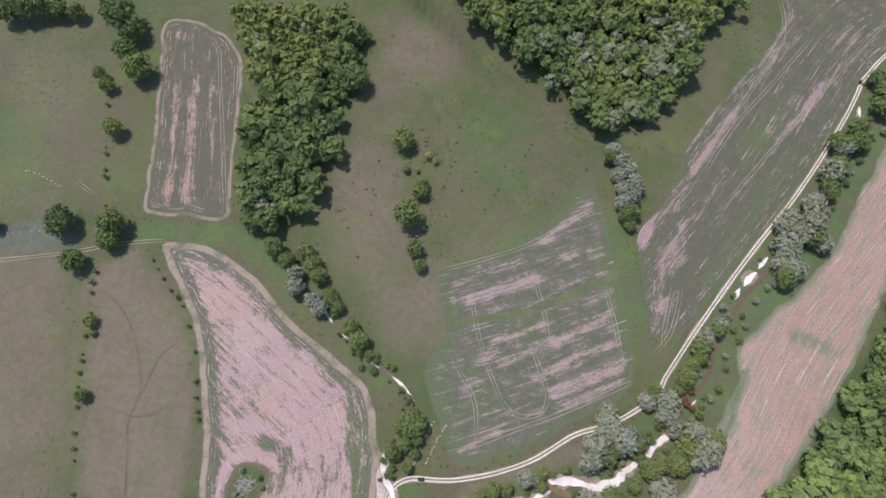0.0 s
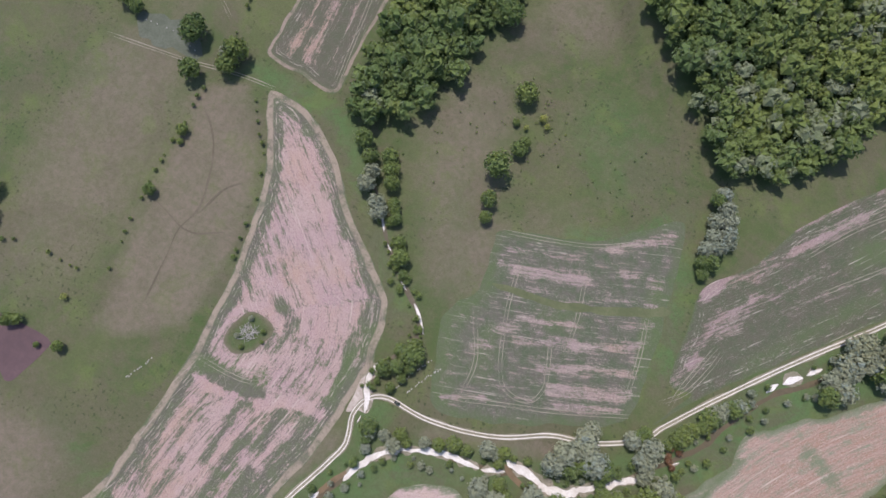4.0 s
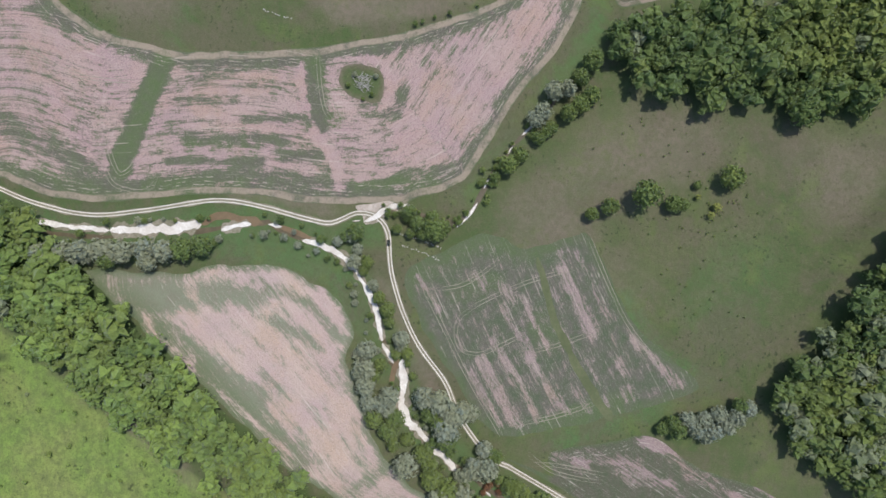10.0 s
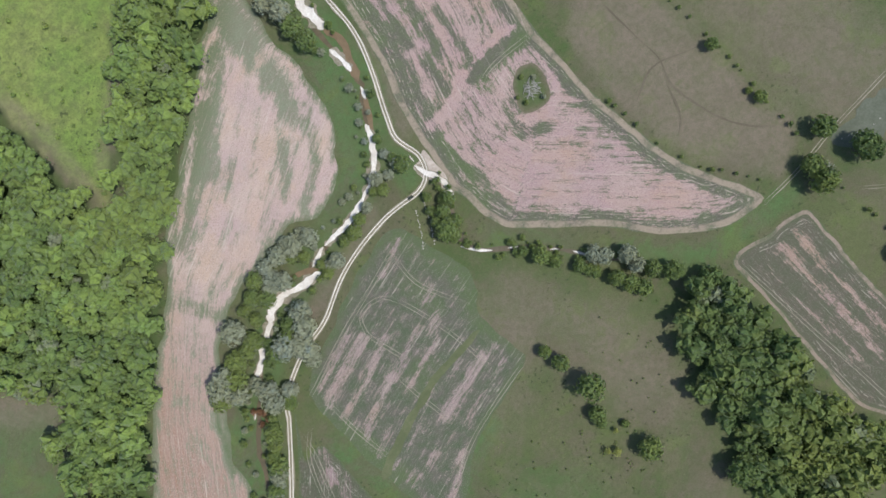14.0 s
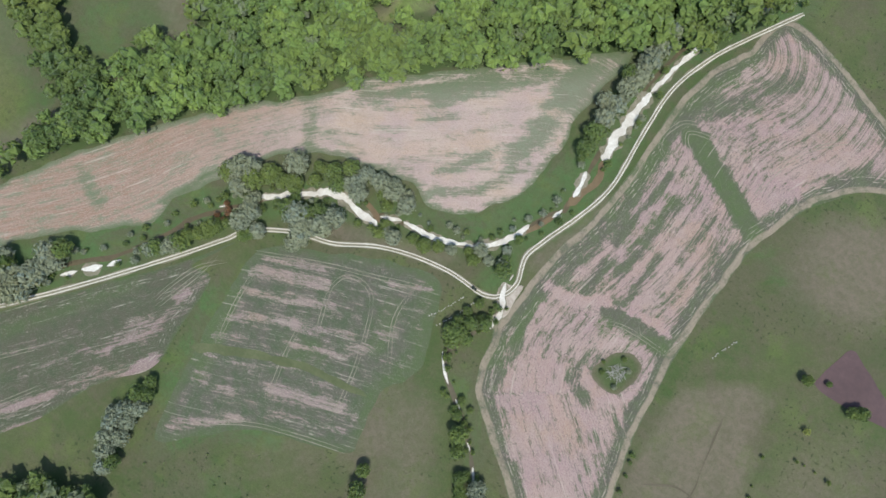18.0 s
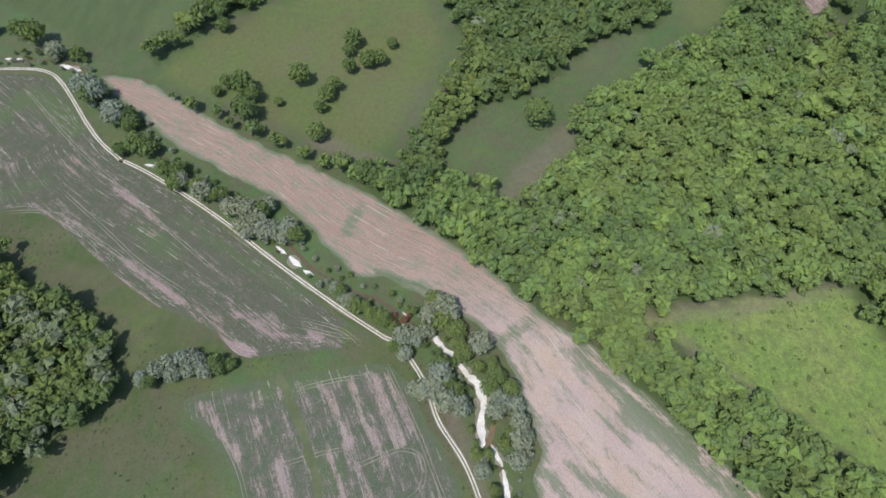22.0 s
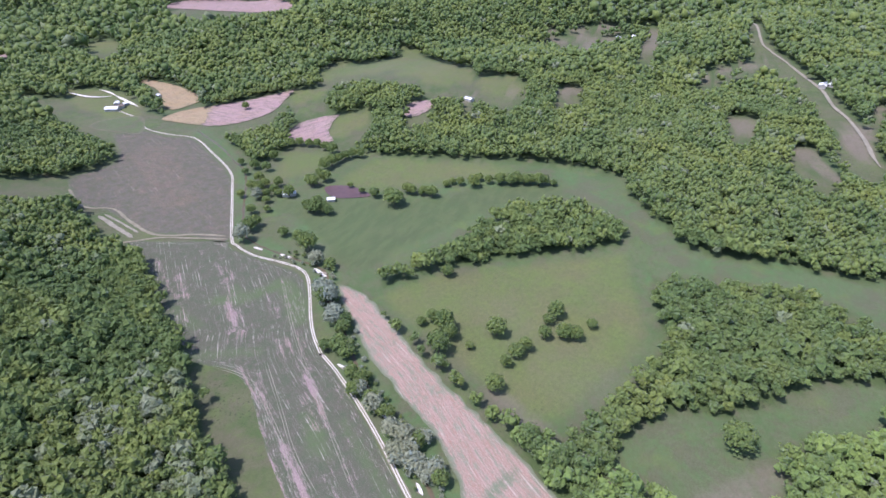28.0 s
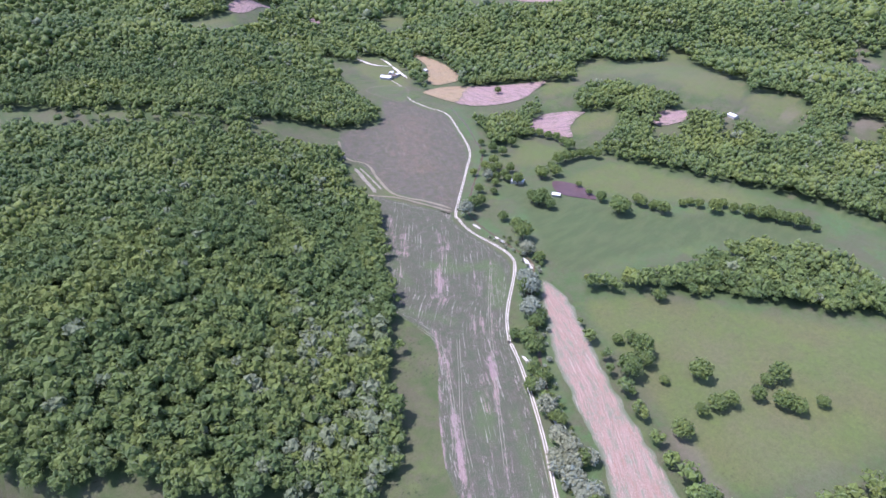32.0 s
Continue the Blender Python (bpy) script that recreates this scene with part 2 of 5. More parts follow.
FARM_LANE_C = [(666, 902), (650, 857), (635, 814)]
FARM_LANE_D = [(734, 1304), (741, 1254), (755, 1214)]
NORTH_PINK = [(502, 1270), (543, 1311), (947, 1728), (871, 1663), (569, 1274)]
NORTH_SPOT = [(771, 1403), (823, 1451), (790, 1355)]
EAST_SPOT = [(1742, 651), (1794, 628), (1823, 595), (1764, 606)]
HILL_GAP = [(-39, 390), (-28, 387), (-26, 400), (-35, 416)]
FARM_LANE_E = [(737, 1292), (738, 1242), (756, 1220)]
NORTH_MEADOW = [(378, 1255), (443, 1243), (527, 1239), (501, 1211), (415, 1177)]
EAST_MEADOW = [(921, 316), (942, 258), (907, 228), (834, 244), (849, 282), (871, 317)]
FARM_SPOTS = [(606, 838), (618, 838), (633, 841), (630, 856), (690, 826)]
HOUSE_SPOTS = [(1393, 152), (1401, 116), (1492, 60), (1055, -209), (1061, -221), (616, -433), (621, -443), (718, -494)]
SHED_SPOTS = [(1088, 801), (201, 1593), (234, 1566)]
COTTAGE_SPOTS = [(811, 299), (848, 184), (1698, -13)]
LOOP_A = [(17, 73), (22, 46), (29, 24), (35, 10)]
LOOP_B = [(88, 77), (94, 52), (97, 26)]
LOOP_C = [(34, 13), (40, 5), (53, 5), (58, 15), (49, 41)]
LOOP_D = [(10, 30), (21, 10), (22, -10)]
LOOP_E = [(50, 82), (57, 56), (60, 33)]
LOOP_G = [(14, -14), (41, -3), (67, 7), (104, 24)]
LOOP_M = [(0, 77), (47, 93), (77, 113)]
LOOP_O = [(-71, -169), (-61, -168), (-52, -164), (-55, -158), (-64, -153)]
LOOP_P = [(-61, -173), (-47, -168), (-42, -151), (-50, -145)]
LOOP_Q = [(-106, -56), (-79, -55), (-68, -50)]
LOOP_R = [(-83, -62), (-88, -56), (-97, -57)]
LOOP_S = [(-135, -217), (-115, -198), (-104, -178), (-99, -149)]
CUT_A = [(539, -294), (527, -303), (510, -309), (481, -304), (481, -295), (504, -291)]
CUT_B = [(429, -310), (413, -323), (375, -319), (372, -302), (399, -306)]
HAY_B = [(503, 353), (548, 358), (598, 334), (618, 212), (611, 153), (579, 173), (566, 219), (529, 262), (501, 307)]
HAY_C = [(564, 474), (581, 453), (583, 391), (542, 391), (514, 395), (487, 432)]
HAY_D = [(390, -202), (422, -218), (396, -249), (366, -243), (353, -203)]
LANE_HEAD_A = [(367, 624), (345, 574), (357, 544), (342, 498), (334, 456), (351, 417), (359, 389)]
LANE_HEAD_B = [(304, 479), (330, 450), (343, 417), (355, 384)]
LANE_HEAD_C = [(338, 543), (330, 511), (320, 474)]
FENCE_D = [(-244, -55), (-230, -53), (-209, -49), (-186, -47)]
CORRIDOR = [(745, -270), (679, -281), (609, -289), (541, -292), (476, -298), (445, -305), (406, -312), (372, -319), (359, -324)]
HILL_CLEARING = [(870, -210), (869, -247), (795, -236), (780, -219), (812, -211)]
GRAVEL = [
    (1.3, [(-63, -268), (-48, -248)]),
    (1.4, [(-32, -214), (-27, -193), (-23, -172)]),
    (2.9, [(-23, -172), (-22, -152), (-21, -136), (-22, -124)]),
    (2.0, [(-18, -114), (-20, -105), (-20, -98)]),
    (1.0, [(-19, -89), (-17, -82)]),
    (1.8, [(-9, -72), (-6, -62), (1, -52), (9, -45)]),
    (1.5, [(8, -46), (21, -40), (35, -36), (47, -35)]),
    (1.2, [(48, -35), (59, -30)]),
    (1.9, [(57, -25), (71, -26), (80, -27)]),
    (3.1, [(76, -27), (86, -27), (95, -21)]),
    (1.9, [(93, -22), (107, -11), (118, -2)]),
    (1.3, [(179, 92), (173, 85)]),
    (2.0, [(172, 83), (167, 79), (164, 75)]),
    (1.2, [(162, 74), (158, 67)]),
    (1.2, [(353, 350), (352, 338)]),
    (1.6, [(352, 318), (351, 304)]),
    (1.8, [(344, 274), (337, 256)]),
    (1.2, [(245, 187), (243, 172)]),
    (1.3, [(216, 135), (213, 125)]),
    (0.8, [(-84, 82), (-80, 75)]),
    (0.7, [(-60, 55), (-54, 47)]),
    (0.9, [(-49, 42), (-45, 39)]),
    (0.8, [(-33, 28), (-28, 25)]),
    (0.6, [(-21, 21), (-16, 17), (-12, 13), (-9, 9)]),
    (1.6, [(-16, -39), (-19, -32), (-23, -25)]),
    (1.3, [(-22, -27), (-23, -20), (-22, -14)]),
    (0.8, [(-17, -45), (-17, -41)]),
    (0.7, [(130, 12), (133, 15)]),
]
GREEN_a = [(-204, 98, 6.1), (-176, 96, 6.7), (-177, 86, 5.8), (-193, 75, 5.9), (-179, 43, 3.4), (-175, 6, 3.4), (-196, 225, 9.9), (-189, 217, 6.8), (-192, 204, 6.2), (-181, 191, 7.9), (-198, 181, 4.6), (-204, 189, 3.8), (-188, 153, 5.3), (-22, 151, 6.1), (-18, 106, 7.2), (-11, 121, 4.4), (-13, 88, 4.6), (-10, 79, 3.5), (-52, 189, 7.4), (-20, 135, 2.2), (-10, 126, 3.3), (-100, 100, 6.1), (-92, 99, 4.9), (-88, 86, 5.2), (285, 124, 8.5), (312, 130, 7.9), (302, 122, 6.2), (309, 149, 4.2), (317, 143, 4.8), (320, 90, 7.8), (298, 104, 3.5), (360, 53, 6.6)]
GREEN_b = [(349, 57, 4.8), (336, 41, 6.3), (331, 55, 5.2), (339, 33, 5.8), (356, 24, 4.3), (304, 69, 6.0), (313, 65, 5.1), (291, 74, 4.4), (265, 73, 6.6), (380, 156, 5.9), (276, -78, 10.1), (231, 40, 7.9), (224, 31, 6.9), (220, 20, 8.1), (450, 341, 6.9), (495, 274, 6.9), (516, 263, 5.9), (496, 264, 5.2), (517, 232, 6.9), (495, 383, 5.7), (508, 368, 7.6), (443, 351, 4.8), (505, 332, 3.8), (553, 222, 4.4), (685, 633, 5.7), (-9, -132, 6.0), (-11, -122, 5.2), (-8, -172, 4.8), (-11, -43, 4.5), (-9, -49, 2.8), (5, -39, 3.4), (-9, -62, 2.4)]
GREEN_c = [(9, -41, 2.8), (24, -34, 3.4), (30, -30, 4.1), (37, -30, 3.1), (86, -42, 4.7), (64, -40, 3.5), (54, -28, 2.8), (51, -24, 2.8), (85, -13, 5.0), (90, -9, 4.6), (120, -16, 5.2), (109, 17, 3.6), (100, -33, 3.6), (93, -38, 3.2), (-17, -16, 3.1), (-13, -11, 4.1), (-11, -4, 4.4), (-10, 2, 3.8), (-11, -22, 2.7), (-8, -15, 2.7), (-7, -9, 3.1), (-33, 31, 2.8), (-38, 38, 4.9), (-43, 45, 3.5), (-51, 55, 3.5), (-54, 59, 3.2), (-56, 62, 3.5), (-63, 71, 4.3), (-67, 78, 4.7), (-71, 84, 4.7), (-80, 79, 4.4), (376, 373, 7.2)]
GREEN_d = [(368, 296, 9.3), (377, 313, 6.7), (304, 235, 7.4), (257, 192, 7.7), (285, 206, 6.4), (235, 160, 5.7), (224, 160, 5.6), (203, 102, 5.6), (222, 146, 5.6), (236, 169, 5.3), (216, 129, 4.1), (183, 79, 5.4), (145, 51, 4.6), (136, 41, 4.9), (127, 28, 4.5), (135, 36, 3.8), (138, -3, 5.2), (105, -17, 4.3), (98, -26, 3.6), (86, -31, 5.0), (95, 146, 3.9), (105, 114, 4.2), (101, 111, 3.8), (104, 106, 3.4), (-88, -41, 1.4), (-82, -29, 1.4), (-80, -34, 1.1), (545, 226, 4.3), (554, 212, 5.0), (563, 198, 4.4), (568, 182, 5.0), (575, 168, 5.5)]
GREEN_e = [(578, 152, 6.1), (581, 135, 6.1), (584, 120, 5.5), (585, 110, 4.4), (435, 398, 4.9), (455, 402, 5.6), (497, 312, 3.8), (498, 298, 3.8), (516, 245, 4.3), (382, 336, 5.5), (-204, 94, 6.9), (-177, 37, 1.8), (-250, -33, 5.9), (-244, -46, 6.3), (-199, -86, 3.4), (-169, -85, 2.9), (101, -6, 4.7), (101, -12, 3.2), (58, -36, 3.5), (92, -35, 5.0), (106, -19, 4.4), (112, -16, 4.4), (119, -13, 4.4), (125, -8, 5.9), (111, 19, 3.6), (126, 25, 4.5), (124, 20, 3.0), (131, 32, 3.7), (-8, -2, 5.8), (-19, -15, 3.8), (-15, -3, 3.4), (54, -22, 3.1)]
GREEN_f = [(277, 202, 6.4), (254, 184, 6.6), (255, 203, 5.1), (351, 260, 5.6), (490, 374, 8.0), (434, 332, 8.3), (438, 319, 6.2), (457, 383, 6.6), (483, 263, 10.6), (459, 88, 3.6), (215, 134, 4.5), (-196, -84, 3.2), (-180, -90, 1.6), (-267, 228, 7.0), (-256, 230, 7.5), (-247, 232, 6.9), (-237, 231, 6.2), (-227, 230, 5.1), (493, 293, 5.9), (515, 257, 6.4), (520, 243, 5.9), (554, 196, 7.1), (569, 170, 6.6), (571, 156, 7.1), (577, 142, 6.6), (580, 126, 7.2), (571, 195, 5.0), (588, 154, 5.0), (434, 341, 6.2), (444, 329, 5.2), (516, 382, 5.2), (449, 419, 6.8)]
GREEN_g = [(453, 395, 5.0), (-301, 135, 7.5), (-290, 142, 8.0), (-300, 150, 7.0), (-311, 143, 8.0), (-288, 153, 6.5), (-296, 127, 5.5), (-283, 110, 4.6), (-273, 108, 3.6), (-273, 100, 3.8), (-251, 95, 5.5), (-242, 93, 4.2)]
GREEN_h = [(578, 483, 6.1), (587, 475, 5.8), (592, 464, 6.5), (593, 450, 5.9), (596, 438, 5.7), (591, 422, 6.5), (584, 407, 7.8), (536, 387, 7.5), (549, 385, 7.4), (561, 383, 6.1), (572, 380, 6.8), (582, 375, 6.2), (585, 364, 5.9), (510, 496, 4.3), (487, 471, 4.5), (505, 471, 6.3), (477, 441, 6.1), (467, 425, 6.0), (456, 436, 6.0), (447, 407, 4.5), (435, 434, 4.8), (474, 411, 5.6), (506, 453, 5.8), (537, 484, 6.1), (538, 466, 6.2), (418, 384, 4.2), (408, 397, 5.5), (387, 373, 5.7), (548, 522, 5.3), (576, 527, 4.4), (566, 505, 5.2), (556, 486, 4.2)]
GREEN_TREES = GREEN_a + GREEN_b + GREEN_c + GREEN_d + GREEN_e + GREEN_f + GREEN_g + GREEN_h
GREY_a = [(-14, -204, 5.9), (-14, -194, 5.8), (-13, -184, 6.1), (-13, -174, 6.4), (-11, -163, 6.3), (-11, -152, 5.8), (-10, -141, 5.7), (-5, -151, 4.6), (-2, -43, 3.1), (-7, -53, 2.8), (17, -37, 3.1), (50, -43, 4.9), (59, -44, 5.6), (68, -45, 5.3), (77, -44, 5.0), (76, -15, 5.6), (79, -8, 6.3), (85, -3, 5.7), (85, 4, 4.3), (110, -28, 6.6), (129, -11, 6.0), (139, -6, 4.5), (115, 7, 5.5), (119, -1, 3.3), (-61, 54, 5.0), (-64, 58, 4.6), (-74, 64, 5.0), (-75, 72, 4.3), (358, 366, 8.4), (352, 276, 7.6), (312, 243, 8.1), (283, 213, 8.7)]
GREY_b = [(217, 141, 6.4), (203, 121, 6.6), (202, 111, 6.9), (190, 111, 5.9), (186, 98, 6.3), (188, 84, 5.8), (182, 87, 4.9), (226, 157, 5.6), (194, 105, 6.4), (189, 94, 5.0), (134, -9, 6.7), (128, 0, 5.2), (94, -6, 7.1), (78, -36, 4.9), (97, 151, 4.4), (101, 144, 4.7), (105, 139, 4.7), (99, 135, 4.7), (107, 131, 4.7), (100, 127, 4.3), (105, 122, 4.6), (100, 119, 4.6), (110, 128, 3.5), (-93, -37, 1.4), (-91, -26, 1.4), (438, 413, 6.3), (87, 1, 6.4), (87, 8, 4.3), (52, -47, 3.2), (61, -47, 4.6), (74, -33, 5.0), (82, -34, 4.3)]
GREY_c = [(132, -3, 5.2), (118, 4, 4.4), (107, 13, 4.4), (138, 44, 4.6), (142, 49, 3.4), (-9, -45, 3.5), (4, -45, 4.1), (46, -25, 4.2), (50, -25, 3.1), (315, 248, 5.9), (306, 231, 8.0), (207, 100, 5.2), (186, 108, 5.9), (186, 93, 5.9), (147, 53, 3.9), (116, 14, 5.8), (295, 222, 5.0), (-180, 93, 4.6)]
GREY_TREES = GREY_a + GREY_b + GREY_c
CRESCENT_STROKES = [
    (STRIP_LINE, 4.6, -2.2),
    ([(-102, -50), (-104, -36), (-98, -22), (-86, -17), (-74, -24), (-74, -40), (-84, -49)], 1.6, 0.5),
    ([(-106, -56), (-91, -59), (-69, -58)], 5, -0.85),
    ([(-106, -44), (-106, -20)], 3, -0.5),
    ([(-74, -35), (-71, -16), (-83, -13)], 3, -0.6),
    ([(-75, -97), (-73, -59)], 2.4, -0.5),
    ([(-67, -128), (-62, -78)], 3.2, -0.6),
    ([(-54, -77), (-53, -60)], 3.4, -0.7),
    ([(-56, -137), (-52, -90)], 2.6, -0.55),
    ([(-45, -138), (-48, -103), (-37, -50)], 3.0, -0.5),
    ([(-51, -209), (-43, -174), (-43, -139)], 6, -0.6),
    ([(-85, -224), (-67, -196), (-47, -171)], 7, -0.45),
    ([(-129, -185), (-142, -201)], 3.5, -0.6),
    ([(-111, -130), (-104, -68)], 3.0, -0.35),
    ([(-32, -45), (-37, -20), (-41, 5)], 3.0, -0.6),
    ([(-84, -99), (-89, -135)], 1.8, -0.4),
    ([(-96, -139), (-104, -66)], 1.6, -0.3),
    ([(-106, 61), (-80, 23), (-57, -6)], 15, 0.25),
    ([(-106, -63), (-92, -66), (-77, -63), (-66, -60)], 1.5, 0.8),
    ([(-65, -61), (-49, -52), (-34, -50)], 2.5, 0.55),
    ([(-129, -193), (-107, -157)], 12, 0.25),
    ([(-82, -120), (-80, -70)], 5, 0.2),
]
BANDED_STROKES = [
    ([(19, 63), (35, 68), (53, 76)], 3.0, 0.75),
    ([(67, 87), (93, 96)], 2.4, 0.45),
    ([(56, 97), (72, 110), (87, 121)], 3.6, 0.6),
    ([(4, 62), (15, 60)], 4.0, 0.5),
    ([(30, 40), (57, 51)], 1.3, 0.6),
    ([(34, 30), (62, 42)], 2.6, 0.55),
    ([(63, 41), (92, 57)], 2.4, 0.7),
    ([(16, 16), (21, 22)], 2.5, 0.5),
    ([(52, 23), (73, 34), (98, 44)], 2.2, 0.7),
    ([(61, 16), (81, 24), (98, 33)], 3.2, 0.75),
    ([(67, 10), (99, 24)], 2.2, 0.6),
    ([(14, -13), (35, -4)], 1.8, 0.5),
    ([(20, 30), (31, 35)], 2.8, 0.45),
    ([(9, 70), (49, 85)], 1.3, 0.4),
    ([(80, 63), (94, 70)], 2.0, 0.4),
    ([(44, 60), (80, 76)], 1.6, 0.3),
]
LONG_STROKES = [
    ([(288, 381), (265, 350)], 4.0, 0.6),
    ([(273, 309), (245, 283)], 4.0, 0.5),
    ([(312, 345), (304, 332)], 3.2, 0.5),
    ([(296, 289), (270, 256)], 2.4000000000000004, 0.4),
    ([(222, 317), (203, 285)], 2.4000000000000004, 0.5),
    ([(214, 249), (197, 222)], 3.2, 0.5),
    ([(254, 240), (224, 198), (186, 151)], 2.4000000000000004, 0.5),
    ([(216, 238), (174, 186), (140, 138)], 2.4000000000000004, 0.5),
    ([(144, 142), (160, 164), (170, 178)], 3.2, 0.6),
    ([(113, 104), (134, 129)], 6, 0.55),
    ([(117, 66), (124, 95)], 6, 0.4),
    ([(134, 107), (145, 116), (162, 144)], 2.4, 0.55),
    ([(147, 104), (165, 125), (183, 147)], 2.4, 0.5),
    ([(187, 165), (209, 192)], 3.0, 0.55),
    ([(111, 98), (118, 120), (129, 143), (156, 180)], 3.6, 1.2),
    ([(157, 178), (200, 229)], 2.0, 0.5),
    ([(118, 61), (122, 87), (136, 114)], 1.5, 0.5),
    ([(114, 48), (122, 65)], 3.4, 0.6),
    ([(127, 83), (135, 103)], 3.2, 0.5),
    ([(264, 294), (243, 272)], 5, 0.45),
    ([(315, 287), (214, 184)], 2.5, 0.35),
    ([(314, 360), (284, 317)], 4, 0.45),
    ([(300, 420), (262, 360), (240, 325)], 2.2, 0.45),
    ([(226, 201), (203, 172)], 2.4, 0.45),
    ([(250, 245), (222, 212)], 2.0, 0.4),
    ([(278, 318), (262, 300)], 3.0, 0.5),
    ([(177, 160), (184, 164)], 6, -0.5),
    ([(122, 69), (165, 125), (211, 175)], 2.0, -0.3),
]
CREEKSIDE_STROKES = [
    ([(207, 42), (188, 50)], 4, -0.6),
    ([(130, -62), (114, -41)], 4, -0.4),
    ([(14, -160), (16, -135), (17, -99)], 7, -0.75),
    ([(56, -129), (83, -102), (106, -82)], 6, -0.75),
    ([(30, -150), (71, -103)], 6, -0.6),
    ([(62, -100), (73, -90)], 5, -0.4),
    ([(31, -91), (48, -67)], 3.0, -0.6),
    ([(15, -93), (24, -71), (44, -56)], 3.0, -0.7),
    ([(10, -150), (2, -178)], 12, -0.6),
    ([(21, -139), (56, -107), (80, -84), (110, -58)], 2.6, 0.55),
    ([(14, -134), (49, -101), (76, -70)], 3.0, 0.5),
    ([(21, -113), (55, -80), (82, -55)], 3.0, 0.4),
    ([(8, -92), (14, -74), (35, -57), (53, -54)], 1.6, 0.5),
    ([(10, -108), (17, -87), (39, -67), (55, -61)], 2.2, 0.45),
    ([(-1, -158), (4, -130), (-1, -103), (11, -71), (37, -50)], 2.0, 0.5),
    ([(28, -159), (58, -131), (101, -89)], 1.6, 0.6),
    ([(290, 190), (240, 110)], 8, -0.1),
]
SMALL_STROKES = [
    ([(-160, 190), (-152, 112)], 2.6, 0.6),
    ([(-149, 190), (-142, 112)], 3.0, 0.65),
    ([(-140, 190), (-131, 140)], 2.2, 0.45),
    ([(-169, 185), (-164, 112)], 2.0, 0.6),
    ([(-164, 220), (-160, 220)], 4, 0.35),
]
UPPER_STROKES = [
    ([(500, 640), (440, 560), (400, 500)], 26, 0.4),
    ([(340, 533), (329, 487)], 5, 0.3),
]
CROP = [(422, 384), (450, 388), (456, 346), (480, 317), (494, 267), (526, 218), (563, 184), (587, 110), (568, 92), (536, 129), (498, 167), (437, 199), (395, 216), (359, 227), (357, 256), (393, 304), (418, 350)]
HAY = [(322, 195), (345, 195), (372, 180), (402, 140), (432, 92), (462, 38), (478, 12), (430, -4), (380, -18), (345, -20), (300, 2), (252, 24), (252, 60), (268, 95), (296, 145)]
LUSH = [
    ([(129, 7), (147, 29), (168, 58), (191, 82)], 7, 1),
    ([(-12, -117), (-3, -82), (8, -54), (27, -49)], 8, 1),
    ([(-13, -43), (-9, -37)], 8, 0.9),
    ([(42, 90), (67, 108), (82, 133)], 5, 0.9),
    ([(109, 52), (98, 87), (94, 110)], 5, 1),
    ([(-164, 94), (-110, 92), (-90, 77), (-50, 39), (-25, 14)], 6, 0.9),
    ([(35, 94), (65, 109)], 4, 0.9),
    ([(168, 50), (150, 18)], 8, 0.8),
    ([(28, 155), (44, 142)], 22, 0.4),
    ([(-160, -114), (-119, -130)], 5, 0.6),
    ([(-249, 149), (-241, 128)], 20, 0.5),
    ([(221, 111), (174, 72), (151, 43)], 6, 0.8),
    ([(412, 317), (444, 241), (540, 182)], 48, 0.55),
    ([(616, 103), (548, 11), (474, -56), (480, -123), (474, -164)], 14, 0.8),
    ([(97, 48), (91, 70), (87, 89)], 6, 0.8),
]
DRY = [
    ([(17, -32), (41, -24), (61, -16), (93, -3)], 4, 0.9),
    ([(-215, 60), (-215, -40)], 34, 0.35),
    ([(-44, 130), (-30, 95), (-9, 52)], 22, 0.45),
    ([(-5, 60), (30, 100)], 12, 0.2),
    ([(-175, -150), (-215, -180)], 26, 0.5),
    ([(-30, 198), (-11, 216)], 18, 0.35),
    ([(-161, -158), (-163, -140)], 22, 0.6),
    ([(-148, -143), (-156, -148)], 20, 0.6),
    ([(-246, 190), (-232, 171)], 20, 0.15),
    ([(263, -101), (228, -65), (210, -52)], 9, 0.9),
    ([(127, -119), (127, -167), (139, -236)], 5, 1),
    ([(115, -139), (90, -160), (73, -177)], 4, 0.8),
    ([(264, 73), (241, 31)], 7, 0.7),
    ([(-40, -104), (-25, -58)], 6, 0.6),
    ([(346, 89), (312, 35), (297, 12)], 30, 0.2),
    ([(326, 308), (375, 292)], 15, 0.25),
    ([(-253, 218), (-223, 164), (-225, 118)], 32, 0.15),
    ([(-228, 60), (-215, -10)], 26, 0.3),
    ([(-46, 179), (-45, 121), (-48, 91)], 20, 0.15),
    ([(-32, 224), (-7, 201)], 14, 0.25),
    ([(128, -117), (129, -141), (134, -171)], 3, 1),
]
BANDED_GREENS = [
    ([(10, -18), (-6, 18), (0, 48)], 12, 0.9),
    ([(45, 49), (53, 52)], 8, 0.6),
    ([(97, 61), (94, 82)], 5, 0.8),
    ([(25, 6), (21, 25)], 6, 0.6),
    ([(97, 48), (91, 70), (87, 89)], 4, 0.9),
]
LONG_GREENS = [
    ([(271, 323), (281, 303), (310, 288)], 7, 0.9),
    ([(311, 275), (290, 249)], 6, 0.8),
    ([(210, 293), (233, 250)], 5, 0.6),
    ([(195, 180), (174, 149)], 5, 0.5),
    ([(249, 353), (239, 315)], 6, 0.6),
    ([(177, 160), (186, 166)], 7, 0.7),
    ([(291, 323), (287, 311)], 6, 0.6),
    ([(144, 73), (200, 154)], 4, 0.6),
    ([(315, 287), (300, 268), (277, 242)], 8, 0.9),
]
